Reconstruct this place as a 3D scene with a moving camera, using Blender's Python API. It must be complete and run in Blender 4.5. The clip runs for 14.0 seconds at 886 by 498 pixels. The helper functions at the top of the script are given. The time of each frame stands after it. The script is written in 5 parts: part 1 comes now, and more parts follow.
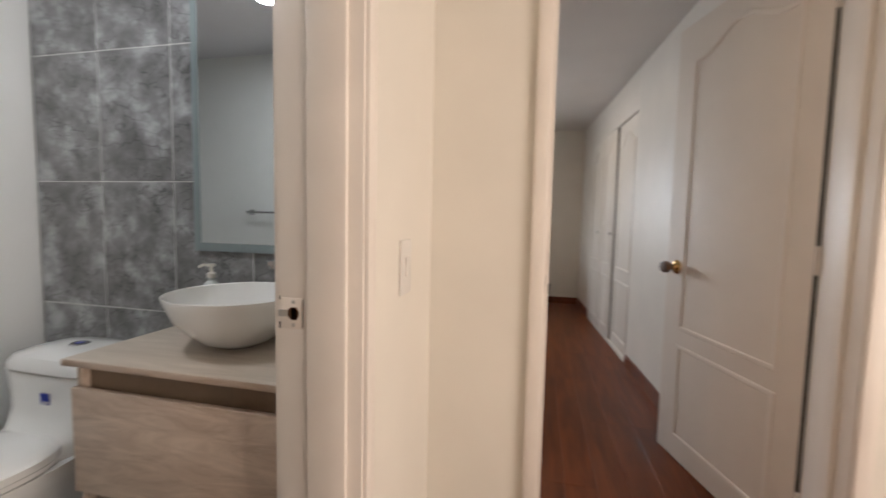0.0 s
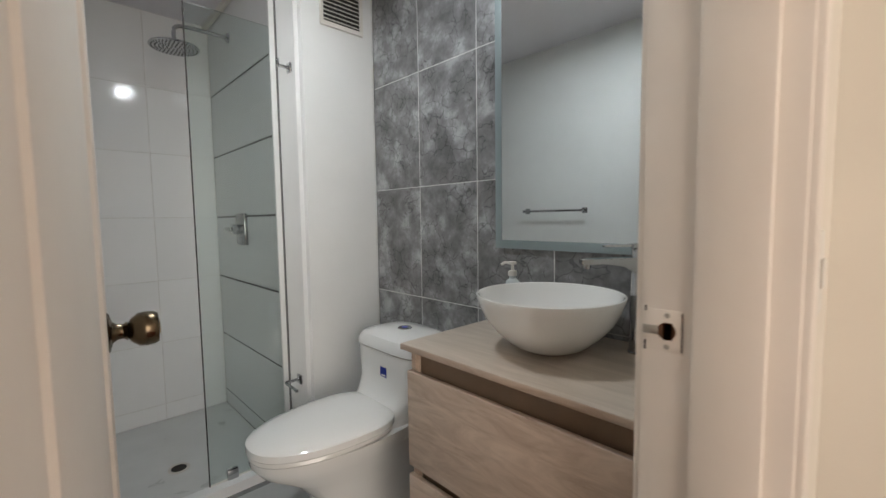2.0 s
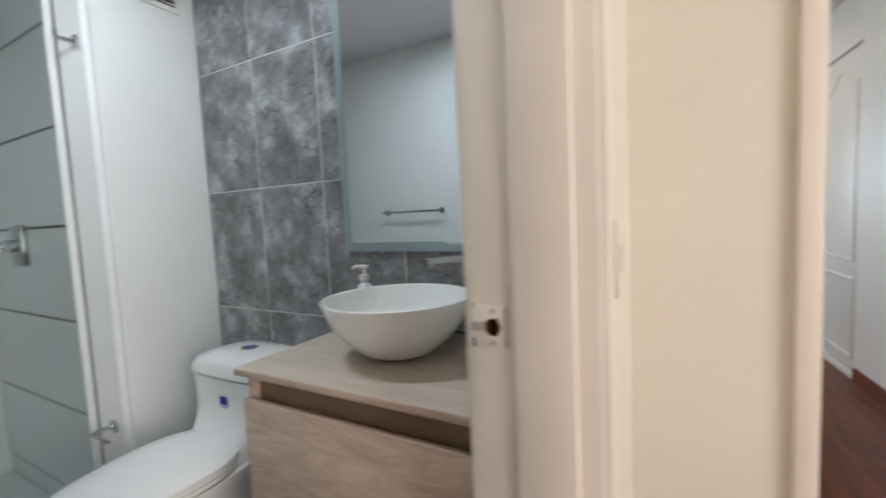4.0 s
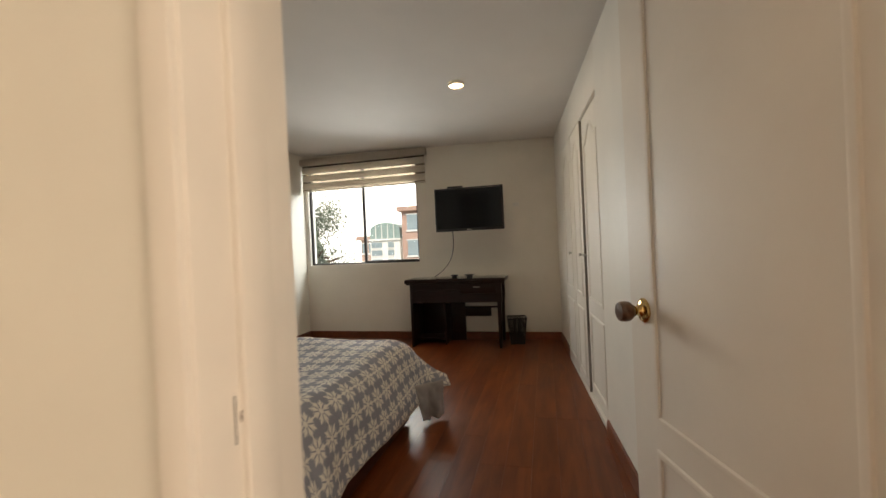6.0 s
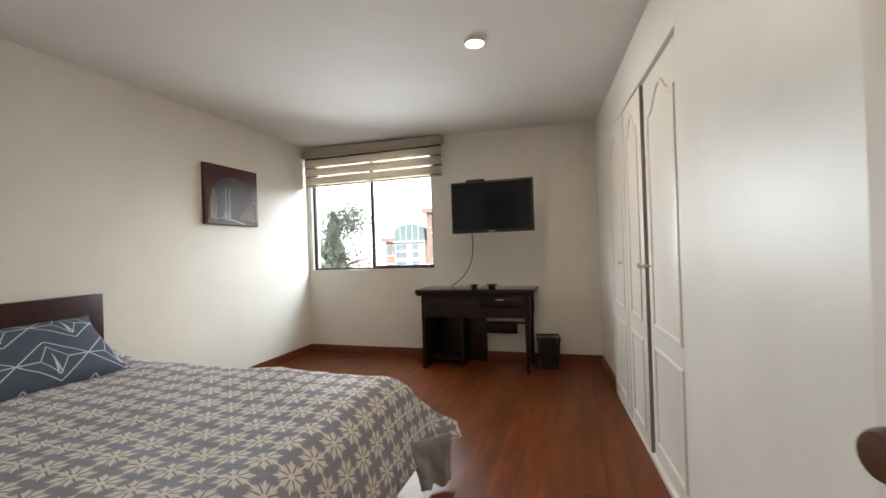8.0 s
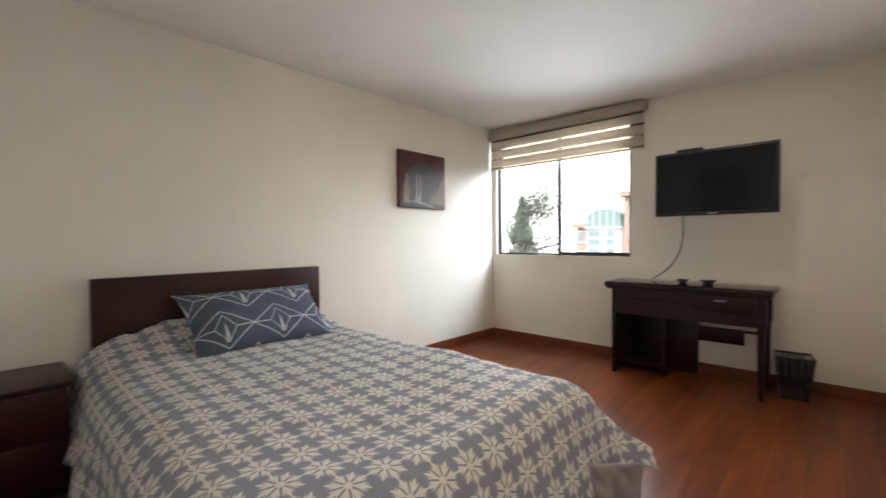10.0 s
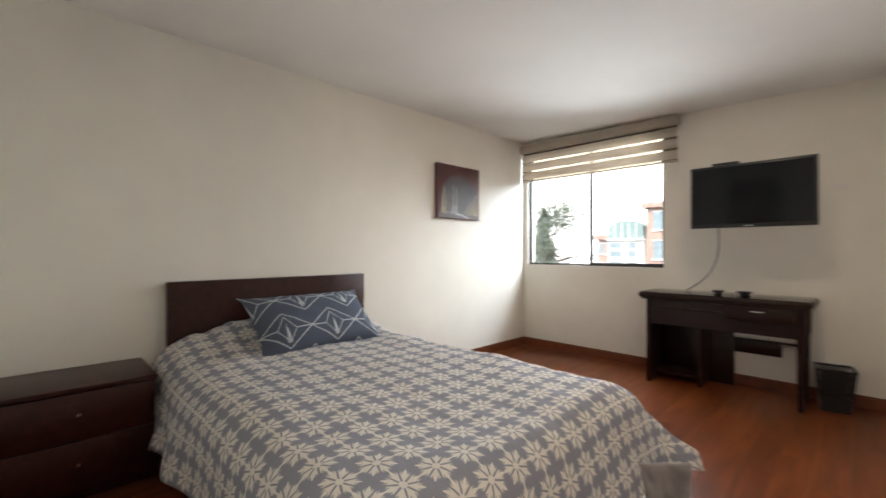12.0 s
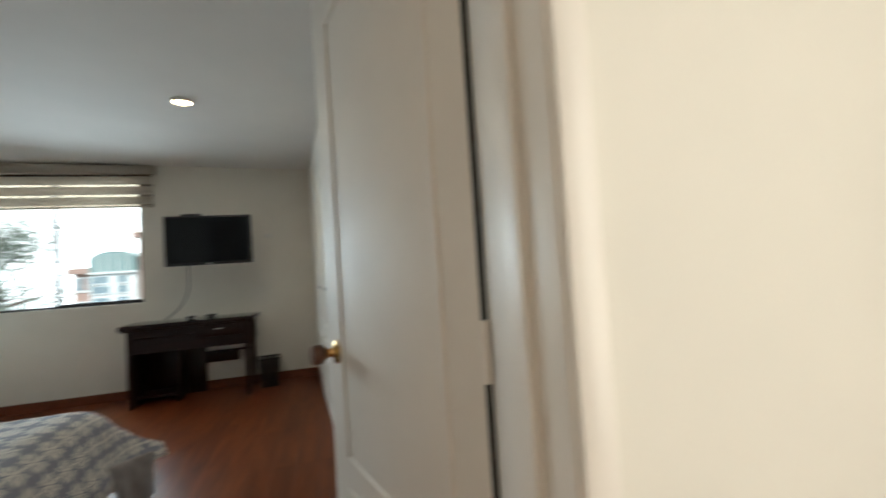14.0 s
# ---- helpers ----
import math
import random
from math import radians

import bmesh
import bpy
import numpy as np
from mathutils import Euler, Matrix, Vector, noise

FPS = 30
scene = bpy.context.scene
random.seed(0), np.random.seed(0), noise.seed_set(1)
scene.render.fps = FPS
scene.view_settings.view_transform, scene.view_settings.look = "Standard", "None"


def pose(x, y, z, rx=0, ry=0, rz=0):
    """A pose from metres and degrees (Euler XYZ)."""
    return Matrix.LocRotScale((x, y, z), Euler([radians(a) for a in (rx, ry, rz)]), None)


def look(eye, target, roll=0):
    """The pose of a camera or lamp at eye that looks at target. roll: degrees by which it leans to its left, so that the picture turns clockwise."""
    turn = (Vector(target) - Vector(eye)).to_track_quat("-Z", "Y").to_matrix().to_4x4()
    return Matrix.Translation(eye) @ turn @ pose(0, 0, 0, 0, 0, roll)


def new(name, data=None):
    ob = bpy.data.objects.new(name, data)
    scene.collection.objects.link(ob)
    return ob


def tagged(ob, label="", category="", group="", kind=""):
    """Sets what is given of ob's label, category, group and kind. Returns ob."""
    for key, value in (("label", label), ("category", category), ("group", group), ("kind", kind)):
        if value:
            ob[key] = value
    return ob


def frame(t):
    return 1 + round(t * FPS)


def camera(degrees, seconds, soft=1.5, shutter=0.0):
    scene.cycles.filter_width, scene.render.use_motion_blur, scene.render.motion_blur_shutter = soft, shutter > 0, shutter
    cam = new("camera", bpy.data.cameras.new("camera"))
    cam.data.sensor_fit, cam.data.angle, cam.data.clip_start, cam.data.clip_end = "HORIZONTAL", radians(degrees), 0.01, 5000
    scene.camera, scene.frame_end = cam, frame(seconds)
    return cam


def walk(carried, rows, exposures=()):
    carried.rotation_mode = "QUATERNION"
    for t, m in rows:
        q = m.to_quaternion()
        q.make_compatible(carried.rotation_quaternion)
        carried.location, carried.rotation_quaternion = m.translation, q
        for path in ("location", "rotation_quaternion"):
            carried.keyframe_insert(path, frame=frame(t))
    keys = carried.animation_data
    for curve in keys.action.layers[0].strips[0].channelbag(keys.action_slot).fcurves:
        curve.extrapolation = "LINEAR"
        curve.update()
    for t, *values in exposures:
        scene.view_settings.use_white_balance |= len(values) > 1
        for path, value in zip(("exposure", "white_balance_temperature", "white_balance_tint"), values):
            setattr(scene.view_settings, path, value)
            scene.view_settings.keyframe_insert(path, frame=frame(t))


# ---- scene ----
cam = camera(93.6, 14.0, shutter=0.4)
PATH = [
    (0, (0.99, 2.619, 1.135), (0.542, 4.563, 0.987), 1.2),
    (0.5, (1.011, 2.686, 1.129), (0.088, 4.452, 0.958), 1.4),
    (1, (0.949, 2.691, 1.122), (-0.279, 4.264, 0.993), -0.5),
    (1.5, (0.881, 2.677, 1.13), (-0.576, 4.043, 1.023), 0.1),
    (2, (0.717, 2.706, 1.107), (-0.726, 4.084, 0.96), -0.8),
    (2.5, (0.567, 2.739, 1.082), (-0.772, 4.211, 0.882), -2.0),
    (3, (0.519, 2.743, 1.076), (-0.801, 4.23, 0.866), -2.3),
    (3.5, (0.567, 2.76, 1.082), (-0.637, 4.345, 0.888), -2.7),
    (4, (0.737, 2.807, 1.099), (-0.225, 4.553, 0.947), -2.7),
    (4.2, (0.827, 2.837, 1.108), (-0.015, 4.646, 0.971), -2.8),
    (6.3, (1.394, 3.686, 1.136), (0.92, 5.629, 1.131), -2.6),
    (6.5, (1.394, 3.766, 1.151), (0.844, 5.689, 1.139), -2.3),
    (7, (1.379, 3.979, 1.144), (0.817, 5.899, 1.14), -2.0),
    (9.3, (1.203, 4.447, 1.149), (0.249, 6.204, 1.158), -1.6),
    (9.5, (1.214, 4.467, 1.152), (0.13, 6.149, 1.136), -1.0),
    (10, (1.222, 4.521, 1.129), (-0.143, 5.982, 1.085), -0.5),
    (10.5, (1.221, 4.504, 1.118), (-0.431, 5.629, 1.059), -0.6),
    (11, (1.216, 4.476, 1.115), (-0.569, 5.375, 1.052), -0.0),
    (11.5, (1.22, 4.461, 1.12), (-0.511, 5.461, 1.075), 0.6),
    (12, (1.191, 4.3, 1.121), (-0.234, 5.703, 1.128), 0.0),
    (12.5, (1.269, 4.114, 1.163), (0.183, 5.793, 1.192), -2.0),
    (13, (1.395, 3.886, 1.167), (0.649, 5.741, 1.201), -2.9),
    (13.5, (1.505, 3.668, 1.155), (1.282, 5.655, 1.206), -3.5),
    (14, (1.607, 3.56, 1.16), (2.175, 5.476, 1.228), -3.7),
]
walk(cam, [(t, look(eye, target, roll)) for t, eye, target, roll in PATH],
     exposures=[(0.0, 0.9, 6600, 14), (1.0, 0.88, 6700, 13), (1.5, 0.75, 6700, 13), (2.0, 0.90, 6500, 11), (2.5, 1.25, 6550, 11), (3.0, 1.4, 6500, 10),
                (3.5, 1.25, 6500, 10), (4.0, 1.1, 6000, 9), (6.3, 0.82, 7700, 9), (6.5, 0.86, 7700, 9), (7.0, 1.15, 6900, 9), (9.3, 1.42, 6650, 9), (9.5, 1.42, 6650, 9),
                (10.5, 1.55, 6650, 10), (11.5, 1.45, 6600, 10), (12.0, 1.58, 6700, 10), (12.5, 1.45, 6750, 10), (13.0, 1.22, 6500, 6), (13.5, 1.2, 6300, 2), (14.0, 0.88, 6050, -1)])

# ---- world and lights ----
world = bpy.data.worlds.new("sky")
scene.world = world
world.use_nodes = True
_n = world.node_tree.nodes
_sky = _n.new("ShaderNodeTexSky")
_sky.sky_type = "NISHITA"
_sky.sun_disc = False
_sky.sun_elevation = radians(48)
_sky.sun_rotation = radians(165)
world.node_tree.links.new(_sky.outputs[0], _n["Background"].inputs[0])
_n["Background"].inputs[1].default_value = 0.15


def lamp(name, kind, m, power, color=(1, 1, 1), **kw):
    d = bpy.data.lights.new(name, kind)
    d.energy, d.color = power, color
    for k, v in kw.items():
        if k == "size":
            d.size = v
        elif k == "disk":
            d.shape, d.size = "DISK", v
        elif k == "size_y":
            d.shape, d.size_y = "RECTANGLE", v
        elif k == "angle":
            d.angle = v
        elif k == "radius":
            d.shadow_soft_size = v
        elif k == "spread":
            d.spread = v
    ob = new(name, d)
    ob.matrix_world = m
    return ob


lamp("sun", "SUN", look((0, 0, 10), (-0.25, 1.0, 8.85)), 2.2, (1, 0.95, 0.88), angle=radians(0.5))
# daylight through the bedroom window
lamp("window_daylight", "AREA", look((-0.85, 8.61, 1.40), (1.1, 5.4, 0.6)), 17, (0.84, 0.92, 1.0), size=1.42, size_y=0.95, spread=radians(124))
# area lamp added outside the window, out of view, for slanting sky light
lamp("sky_fill", "AREA", look((0.95, 9.75, 2.75), (-1.6, 7.9, 1.2)), 125, (0.76, 0.88, 1.0), size=2.2, size_y=1.3)
# area lamp added in an unseen side opening to light the corridor
lamp("corridor_fill", "AREA", look((3.05, 2.35, 1.25), (0.6, 2.35, 1.15)), 28, (1.0, 0.90, 0.80), size=1.6, size_y=1.9)
# ceiling lamps
lamp("bedroom_bulb", "AREA", look((0.786, 6.632, 2.318), (0.786, 6.632, 0)), 2.8, (1.0, 0.84, 0.66), disk=0.09)
lamp("bathroom_bulb", "AREA", look((-0.47, 3.29, 2.28), (-0.47, 3.29, 0)), 4.9, (0.91, 0.97, 1.0), disk=0.12)


# ---- materials ----
def mat(name, color, rough=0.5, metal=0.0, var=0.0, scale=8.0, bump=0.0, bscale=60.0, var2=0.0, coat=0.0, rand=0.0, spec=0.5):
    m = bpy.data.materials.new(name)
    m.use_nodes = True
    nt = m.node_tree
    b = nt.nodes["Principled BSDF"]
    b.inputs["Base Color"].default_value = (*color, 1)
    b.inputs["Roughness"].default_value = rough
    b.inputs["Metallic"].default_value = metal
    b.inputs["Coat Weight"].default_value = coat
    b.inputs["Specular IOR Level"].default_value = spec
    tc = nt.nodes.new("ShaderNodeTexCoord")
    if var or rand:
        hsv = nt.nodes.new("ShaderNodeHueSaturation")
        hsv.inputs["Color"].default_value = (*color, 1)
        no = nt.nodes.new("ShaderNodeTexNoise")
        no.inputs["Scale"].default_value = scale
        no.inputs["Detail"].default_value = 6
        nt.links.new(tc.outputs["Object"], no.inputs["Vector"])
        mr = nt.nodes.new("ShaderNodeMapRange")
        mr.inputs["From Min"].default_value, mr.inputs["From Max"].default_value = 0.3, 0.7
        mr.inputs["To Min"].default_value, mr.inputs["To Max"].default_value = 1 - var, 1 + var
        nt.links.new(no.outputs["Fac"], mr.inputs["Value"])
        val = mr.outputs[0]
        if rand:
            oi = nt.nodes.new("ShaderNodeObjectInfo")
            mr2 = nt.nodes.new("ShaderNodeMapRange")
            mr2.inputs["To Min"].default_value, mr2.inputs["To Max"].default_value = 1 - rand, 1 + rand
            nt.links.new(oi.outputs["Random"], mr2.inputs["Value"])
            mu = nt.nodes.new("ShaderNodeMath")
            mu.operation = "MULTIPLY"
            nt.links.new(val, mu.inputs[0])
            nt.links.new(mr2.outputs[0], mu.inputs[1])
            val = mu.outputs[0]
        nt.links.new(val, hsv.inputs["Value"])
        nt.links.new(hsv.outputs[0], b.inputs["Base Color"])
        # roughness follows the same wear a little
        rr = nt.nodes.new("ShaderNodeMapRange")
        rr.inputs["To Min"].default_value, rr.inputs["To Max"].default_value = max(rough - 0.08, 0.02), min(rough + 0.08, 1)
        nt.links.new(no.outputs["Fac"], rr.inputs["Value"])
        nt.links.new(rr.outputs[0], b.inputs["Roughness"])
    if bump:
        n2 = nt.nodes.new("ShaderNodeTexNoise")
        n2.inputs["Scale"].default_value = bscale
        n2.inputs["Detail"].default_value = 4
        nt.links.new(tc.outputs["Object"], n2.inputs["Vector"])
        bp = nt.nodes.new("ShaderNodeBump")
        bp.inputs["Strength"].default_value = bump
        bp.inputs["Distance"].default_value = 0.01
        nt.links.new(n2.outputs["Fac"], bp.inputs["Height"])
        nt.links.new(bp.outputs[0], b.inputs["Normal"])
    return m


M_wall = mat("wall_paint", (0.78, 0.74, 0.66), 0.65, var=0.03, scale=3, bump=0.04, bscale=120)
M_bathwall = mat("bath_paint", (0.78, 0.79, 0.78), 0.5, var=0.03, scale=3, bump=0.03, bscale=120)
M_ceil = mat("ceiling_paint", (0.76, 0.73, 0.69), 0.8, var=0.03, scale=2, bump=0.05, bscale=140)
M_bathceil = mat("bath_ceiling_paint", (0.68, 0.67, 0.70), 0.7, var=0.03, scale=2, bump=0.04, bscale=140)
M_doorpaint = mat("door_paint", (0.78, 0.72, 0.65), 0.58, var=0.03, scale=4, bump=0.03, bscale=40, spec=0.35)
M_trimpaint = mat("trim_paint", (0.80, 0.74, 0.67), 0.38, var=0.04, scale=5, bump=0.04, bscale=40)
M_closet = mat("closet_paint", (0.80, 0.77, 0.71), 0.4, var=0.03, scale=4, bump=0.03, bscale=40)
M_base = mat("baseboard_wood", (0.16, 0.045, 0.018), 0.35, var=0.25, scale=12)
M_chrome = mat("chrome", (0.48, 0.49, 0.50), 0.05, 1.0, var=0.04, scale=20)
# darker copy of the chrome, dark reflections put into its colour
M_shadedchrome = mat("shaded_chrome", (0.30, 0.31, 0.32), 0.12, 1.0, var=0.05, scale=20)
M_steel = mat("brushed_steel", (0.6, 0.58, 0.54), 0.3, 1.0, var=0.06, scale=30)
M_brass = mat("polished_brass", (0.75, 0.52, 0.22), 0.18, 1.0, var=0.06, scale=25)
M_bronze = mat("antique_bronze", (0.15, 0.115, 0.075), 0.24, 1.0, var=0.25, scale=25)
M_knobwood = mat("knob_wood", (0.10, 0.04, 0.018), 0.3, var=0.3, scale=40, coat=0.3)
M_ceramic = mat("white_ceramic", (0.82, 0.82, 0.80), 0.08, var=0.01, scale=3, coat=0.5)
M_tilewhite = mat("white_tile", (0.78, 0.79, 0.79), 0.10, var=0.02, scale=2, rand=0.02, spec=0.4)
M_grout = mat("grout", (0.17, 0.17, 0.17), 0.8, var=0.1, scale=30)
M_groutlight = mat("light_grout", (0.66, 0.66, 0.64), 0.8, var=0.1, scale=30)
M_bathfloor = mat("bath_floor_tile", (0.40, 0.41, 0.41), 0.3, var=0.06, scale=6, rand=0.04)
M_shfloor = mat("shower_floor", (0.58, 0.59, 0.58), 0.3, var=0.05, scale=6)
M_black = mat("black_plastic", (0.012, 0.012, 0.013), 0.3, var=0.1, scale=20)
M_screen = mat("tv_screen", (0.005, 0.006, 0.008), 0.12, var=0.05, scale=5, spec=0.3)
M_darkmetal = mat("dark_window_metal", (0.035, 0.03, 0.03), 0.45, 0.3, var=0.15, scale=20)
M_white = mat("white_plastic", (0.75, 0.73, 0.68), 0.4, var=0.02, scale=10)
M_blue = mat("blue_print", (0.01, 0.03, 0.30), 0.4, var=0.03, scale=10)
M_soap = mat("soap_bottle", (0.55, 0.6, 0.6), 0.2, var=0.03, scale=10)
M_rail = mat("recess_shade_brown", (0.22, 0.15, 0.10), 0.5, var=0.1, scale=10)
# grey-brown colour that paints in the shade of narrow gaps and joints
M_gapshade = mat("grey_brown_gap_shade", (0.30, 0.265, 0.225), 0.8, var=0.15, scale=15)
# near black for scratches, glass edge and grate; also stands for shade in gaps
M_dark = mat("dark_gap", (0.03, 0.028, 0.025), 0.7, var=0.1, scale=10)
M_canvas = mat("canvas_edge", (0.06, 0.03, 0.03), 0.7, var=0.2, scale=20, bump=0.2, bscale=400)
M_blind = mat("blind_fabric", (0.58, 0.53, 0.46), 0.8, var=0.06, scale=30, bump=0.1, bscale=300)
_bn = M_blind.node_tree
_tl = _bn.nodes.new("ShaderNodeBsdfTranslucent")
_tl.inputs[0].default_value = (0.62, 0.55, 0.46, 1)
_bm = _bn.nodes.new("ShaderNodeMixShader")
_bm.inputs[0].default_value = 0.45
_bn.links.new(_bn.nodes["Principled BSDF"].outputs[0], _bm.inputs[1])
_bn.links.new(_tl.outputs[0], _bm.inputs[2])
_bn.links.new(_bm.outputs[0], _bn.nodes["Material Output"].inputs[0])
M_cable = mat("grey_cable", (0.16, 0.15, 0.14), 0.5, var=0.1, scale=20)
# leaf, brick, render and far glass colours are paled in place of glare
M_leaf = mat("leaves", (0.15, 0.18, 0.13), 0.6, var=0.35, scale=3)
M_bark = mat("bark", (0.10, 0.07, 0.05), 0.9, var=0.3, scale=8, bump=0.5, bscale=20)
M_brick = mat("far_brick", (0.46, 0.30, 0.24), 0.85, var=0.15, scale=4)
M_conc = mat("pale_render", (0.74, 0.73, 0.70), 0.85, var=0.08, scale=2)
M_farglass = mat("far_glass", (0.26, 0.33, 0.36), 0.15, var=0.1, scale=2)
M_greenroof = mat("green_metal_roof", (0.25, 0.34, 0.32), 0.5, var=0.1, scale=2)
M_ground = mat("asphalt", (0.06, 0.06, 0.06), 0.9, var=0.2, scale=2)


def nodes_of(m):
    return m.node_tree.nodes, m.node_tree.links, m.node_tree.nodes["Principled BSDF"]


def wood(name, dark, light, rough, grain=(1.2, 14, 14), rand=0.15, coat=0.0, knots=False, bump=0.1):
    """Wood with long grain along the object's x axis."""
    m = bpy.data.materials.new(name)
    m.use_nodes = True
    n, l, b = nodes_of(m)
    tc = n.new("ShaderNodeTexCoord")
    oi = n.new("ShaderNodeObjectInfo")
    shift = n.new("ShaderNodeVectorMath")
    shift.operation = "SCALE"
    shift.inputs[0].default_value = (37, 11, 23)
    l.new(oi.outputs["Random"], shift.inputs["Scale"])
    add = n.new("ShaderNodeVectorMath")
    l.new(tc.outputs["Object"], add.inputs[0])
    l.new(shift.outputs[0], add.inputs[1])
    mp = n.new("ShaderNodeMapping")
    mp.inputs["Scale"].default_value = grain
    l.new(add.outputs[0], mp.inputs["Vector"])
    no = n.new("ShaderNodeTexNoise")
    no.inputs["Scale"].default_value = 2.2
    no.inputs["Detail"].default_value = 9
    no.inputs["Roughness"].default_value = 0.62
    no.inputs["Distortion"].default_value = 1.6 if knots else 0.5
    l.new(mp.outputs[0], no.inputs["Vector"])
    cr = n.new("ShaderNodeValToRGB")
    cr.color_ramp.elements[0].position, cr.color_ramp.elements[1].position = 0.32, 0.68
    cr.color_ramp.elements[0].color, cr.color_ramp.elements[1].color = (*dark, 1), (*light, 1)
    l.new(no.outputs["Fac"], cr.inputs[0])
    hsv = n.new("ShaderNodeHueSaturation")
    mr = n.new("ShaderNodeMapRange")
    mr.inputs["To Min"].default_value, mr.inputs["To Max"].default_value = 1 - rand, 1 + rand
    l.new(oi.outputs["Random"], mr.inputs["Value"])
    l.new(mr.outputs[0], hsv.inputs["Value"])
    l.new(cr.outputs[0], hsv.inputs["Color"])
    l.new(hsv.outputs[0], b.inputs["Base Color"])
    b.inputs["Roughness"].default_value = rough
    b.inputs["Coat Weight"].default_value = coat
    b.inputs["Coat Roughness"].default_value = 0.15
    bp = n.new("ShaderNodeBump")
    bp.inputs["Strength"].default_value, bp.inputs["Distance"].default_value = bump, 0.002
    l.new(no.outputs["Fac"], bp.inputs["Height"])
    l.new(bp.outputs[0], b.inputs["Normal"])
    return m


M_floor = wood("floor_laminate", (0.095, 0.022, 0.007), (0.20, 0.054, 0.015), 0.34, (0.8, 6, 6), 0.09, bump=0.02)
M_floor.node_tree.nodes["Principled BSDF"].inputs["Specular IOR Level"].default_value = 0.25
M_mahog = wood("mahogany", (0.022, 0.0055, 0.0045), (0.048, 0.012, 0.009), 0.32, (1.0, 10, 10), 0.08)
M_desk = wood("dark_desk_wood", (0.010, 0.0045, 0.004), (0.022, 0.008, 0.007), 0.32, (1.0, 10, 10), 0.08)
M_oak = wood("pale_oak", (0.42, 0.315, 0.24), (0.62, 0.50, 0.40), 0.45, (1.8, 9, 9), 0.04, knots=True, bump=0.2)
M_top = wood("oak_counter", (0.44, 0.37, 0.30), (0.57, 0.49, 0.41), 0.4, (1.6, 12, 12), 0.03, bump=0.1)

for m_ in (M_mahog, M_desk):
    m_.node_tree.nodes["Principled BSDF"].inputs["Specular IOR Level"].default_value = 0.28


def stone(name):
    """Grey marbled tile with pale clouds and dark cracks."""
    m = bpy.data.materials.new(name)
    m.use_nodes = True
    n, l, b = nodes_of(m)
    tc = n.new("ShaderNodeTexCoord")
    oi = n.new("ShaderNodeObjectInfo")
    sh = n.new("ShaderNodeVectorMath")
    sh.operation = "SCALE"
    sh.inputs[0].default_value = (9, 5, 13)
    l.new(oi.outputs["Random"], sh.inputs["Scale"])
    add = n.new("ShaderNodeVectorMath")
    l.new(tc.outputs["Object"], add.inputs[0])
    l.new(sh.outputs[0], add.inputs[1])
    n1 = n.new("ShaderNodeTexNoise")
    n1.inputs["Scale"].default_value, n1.inputs["Detail"].default_value, n1.inputs["Distortion"].default_value = 7, 12, 0.15
    n1.inputs["Roughness"].default_value = 0.66
    l.new(add.outputs[0], n1.inputs["Vector"])
    cr = n.new("ShaderNodeValToRGB")
    e = cr.color_ramp.elements
    e[0].position, e[0].color = 0.37, (0.12, 0.118, 0.118, 1)
    e[1].position, e[1].color = 0.66, (0.44, 0.45, 0.46, 1)
    k = e.new(0.52)
    k.color = (0.22, 0.22, 0.222, 1)
    l.new(n1.outputs["Fac"], cr.inputs[0])
    warp = n.new("ShaderNodeTexNoise")
    warp.inputs["Scale"].default_value, warp.inputs["Detail"].default_value = 9, 6
    l.new(add.outputs[0], warp.inputs["Vector"])
    wv = n.new("ShaderNodeVectorMath")
    wv.operation = "MULTIPLY_ADD"
    wv.inputs[1].default_value = (0.12, 0.12, 0.12)
    l.new(warp.outputs["Color"], wv.inputs[0])
    l.new(add.outputs[0], wv.inputs[2])
    vo = n.new("ShaderNodeTexVoronoi")
    vo.feature = "DISTANCE_TO_EDGE"
    vo.inputs["Scale"].default_value = 17
    l.new(wv.outputs[0], vo.inputs["Vector"])
    cr2 = n.new("ShaderNodeValToRGB")
    cr2.color_ramp.elements[0].position, cr2.color_ramp.elements[1].position = 0.004, 0.035
    cr2.color_ramp.elements[0].color = (0.40, 0.40, 0.40, 1)
    # cracks run in patches only
    gate = n.new("ShaderNodeTexNoise")
    gate.inputs["Scale"].default_value, gate.inputs["Detail"].default_value = 6, 3
    l.new(wv.outputs[0], gate.inputs["Vector"])
    gm = n.new("ShaderNodeMapRange")
    gm.inputs["From Min"].default_value, gm.inputs["From Max"].default_value = 0.40, 0.50
    gm.inputs["To Min"].default_value, gm.inputs["To Max"].default_value = 0.06, 0.0
    l.new(gate.outputs["Fac"], gm.inputs["Value"])
    ga = n.new("ShaderNodeMath")
    l.new(vo.outputs["Distance"], ga.inputs[0])
    l.new(gm.outputs[0], ga.inputs[1])
    l.new(ga.outputs[0], cr2.inputs[0])
    mx = n.new("ShaderNodeMix")
    mx.data_type, mx.blend_type = "RGBA", "MULTIPLY"
    mx.inputs["Factor"].default_value = 1
    l.new(cr.outputs[0], mx.inputs["A"])
    l.new(cr2.outputs[0], mx.inputs["B"])
    l.new(mx.outputs["Result"], b.inputs["Base Color"])
    b.inputs["Roughness"].default_value = 0.28
    return m


M_stone = stone("grey_marble_tile")


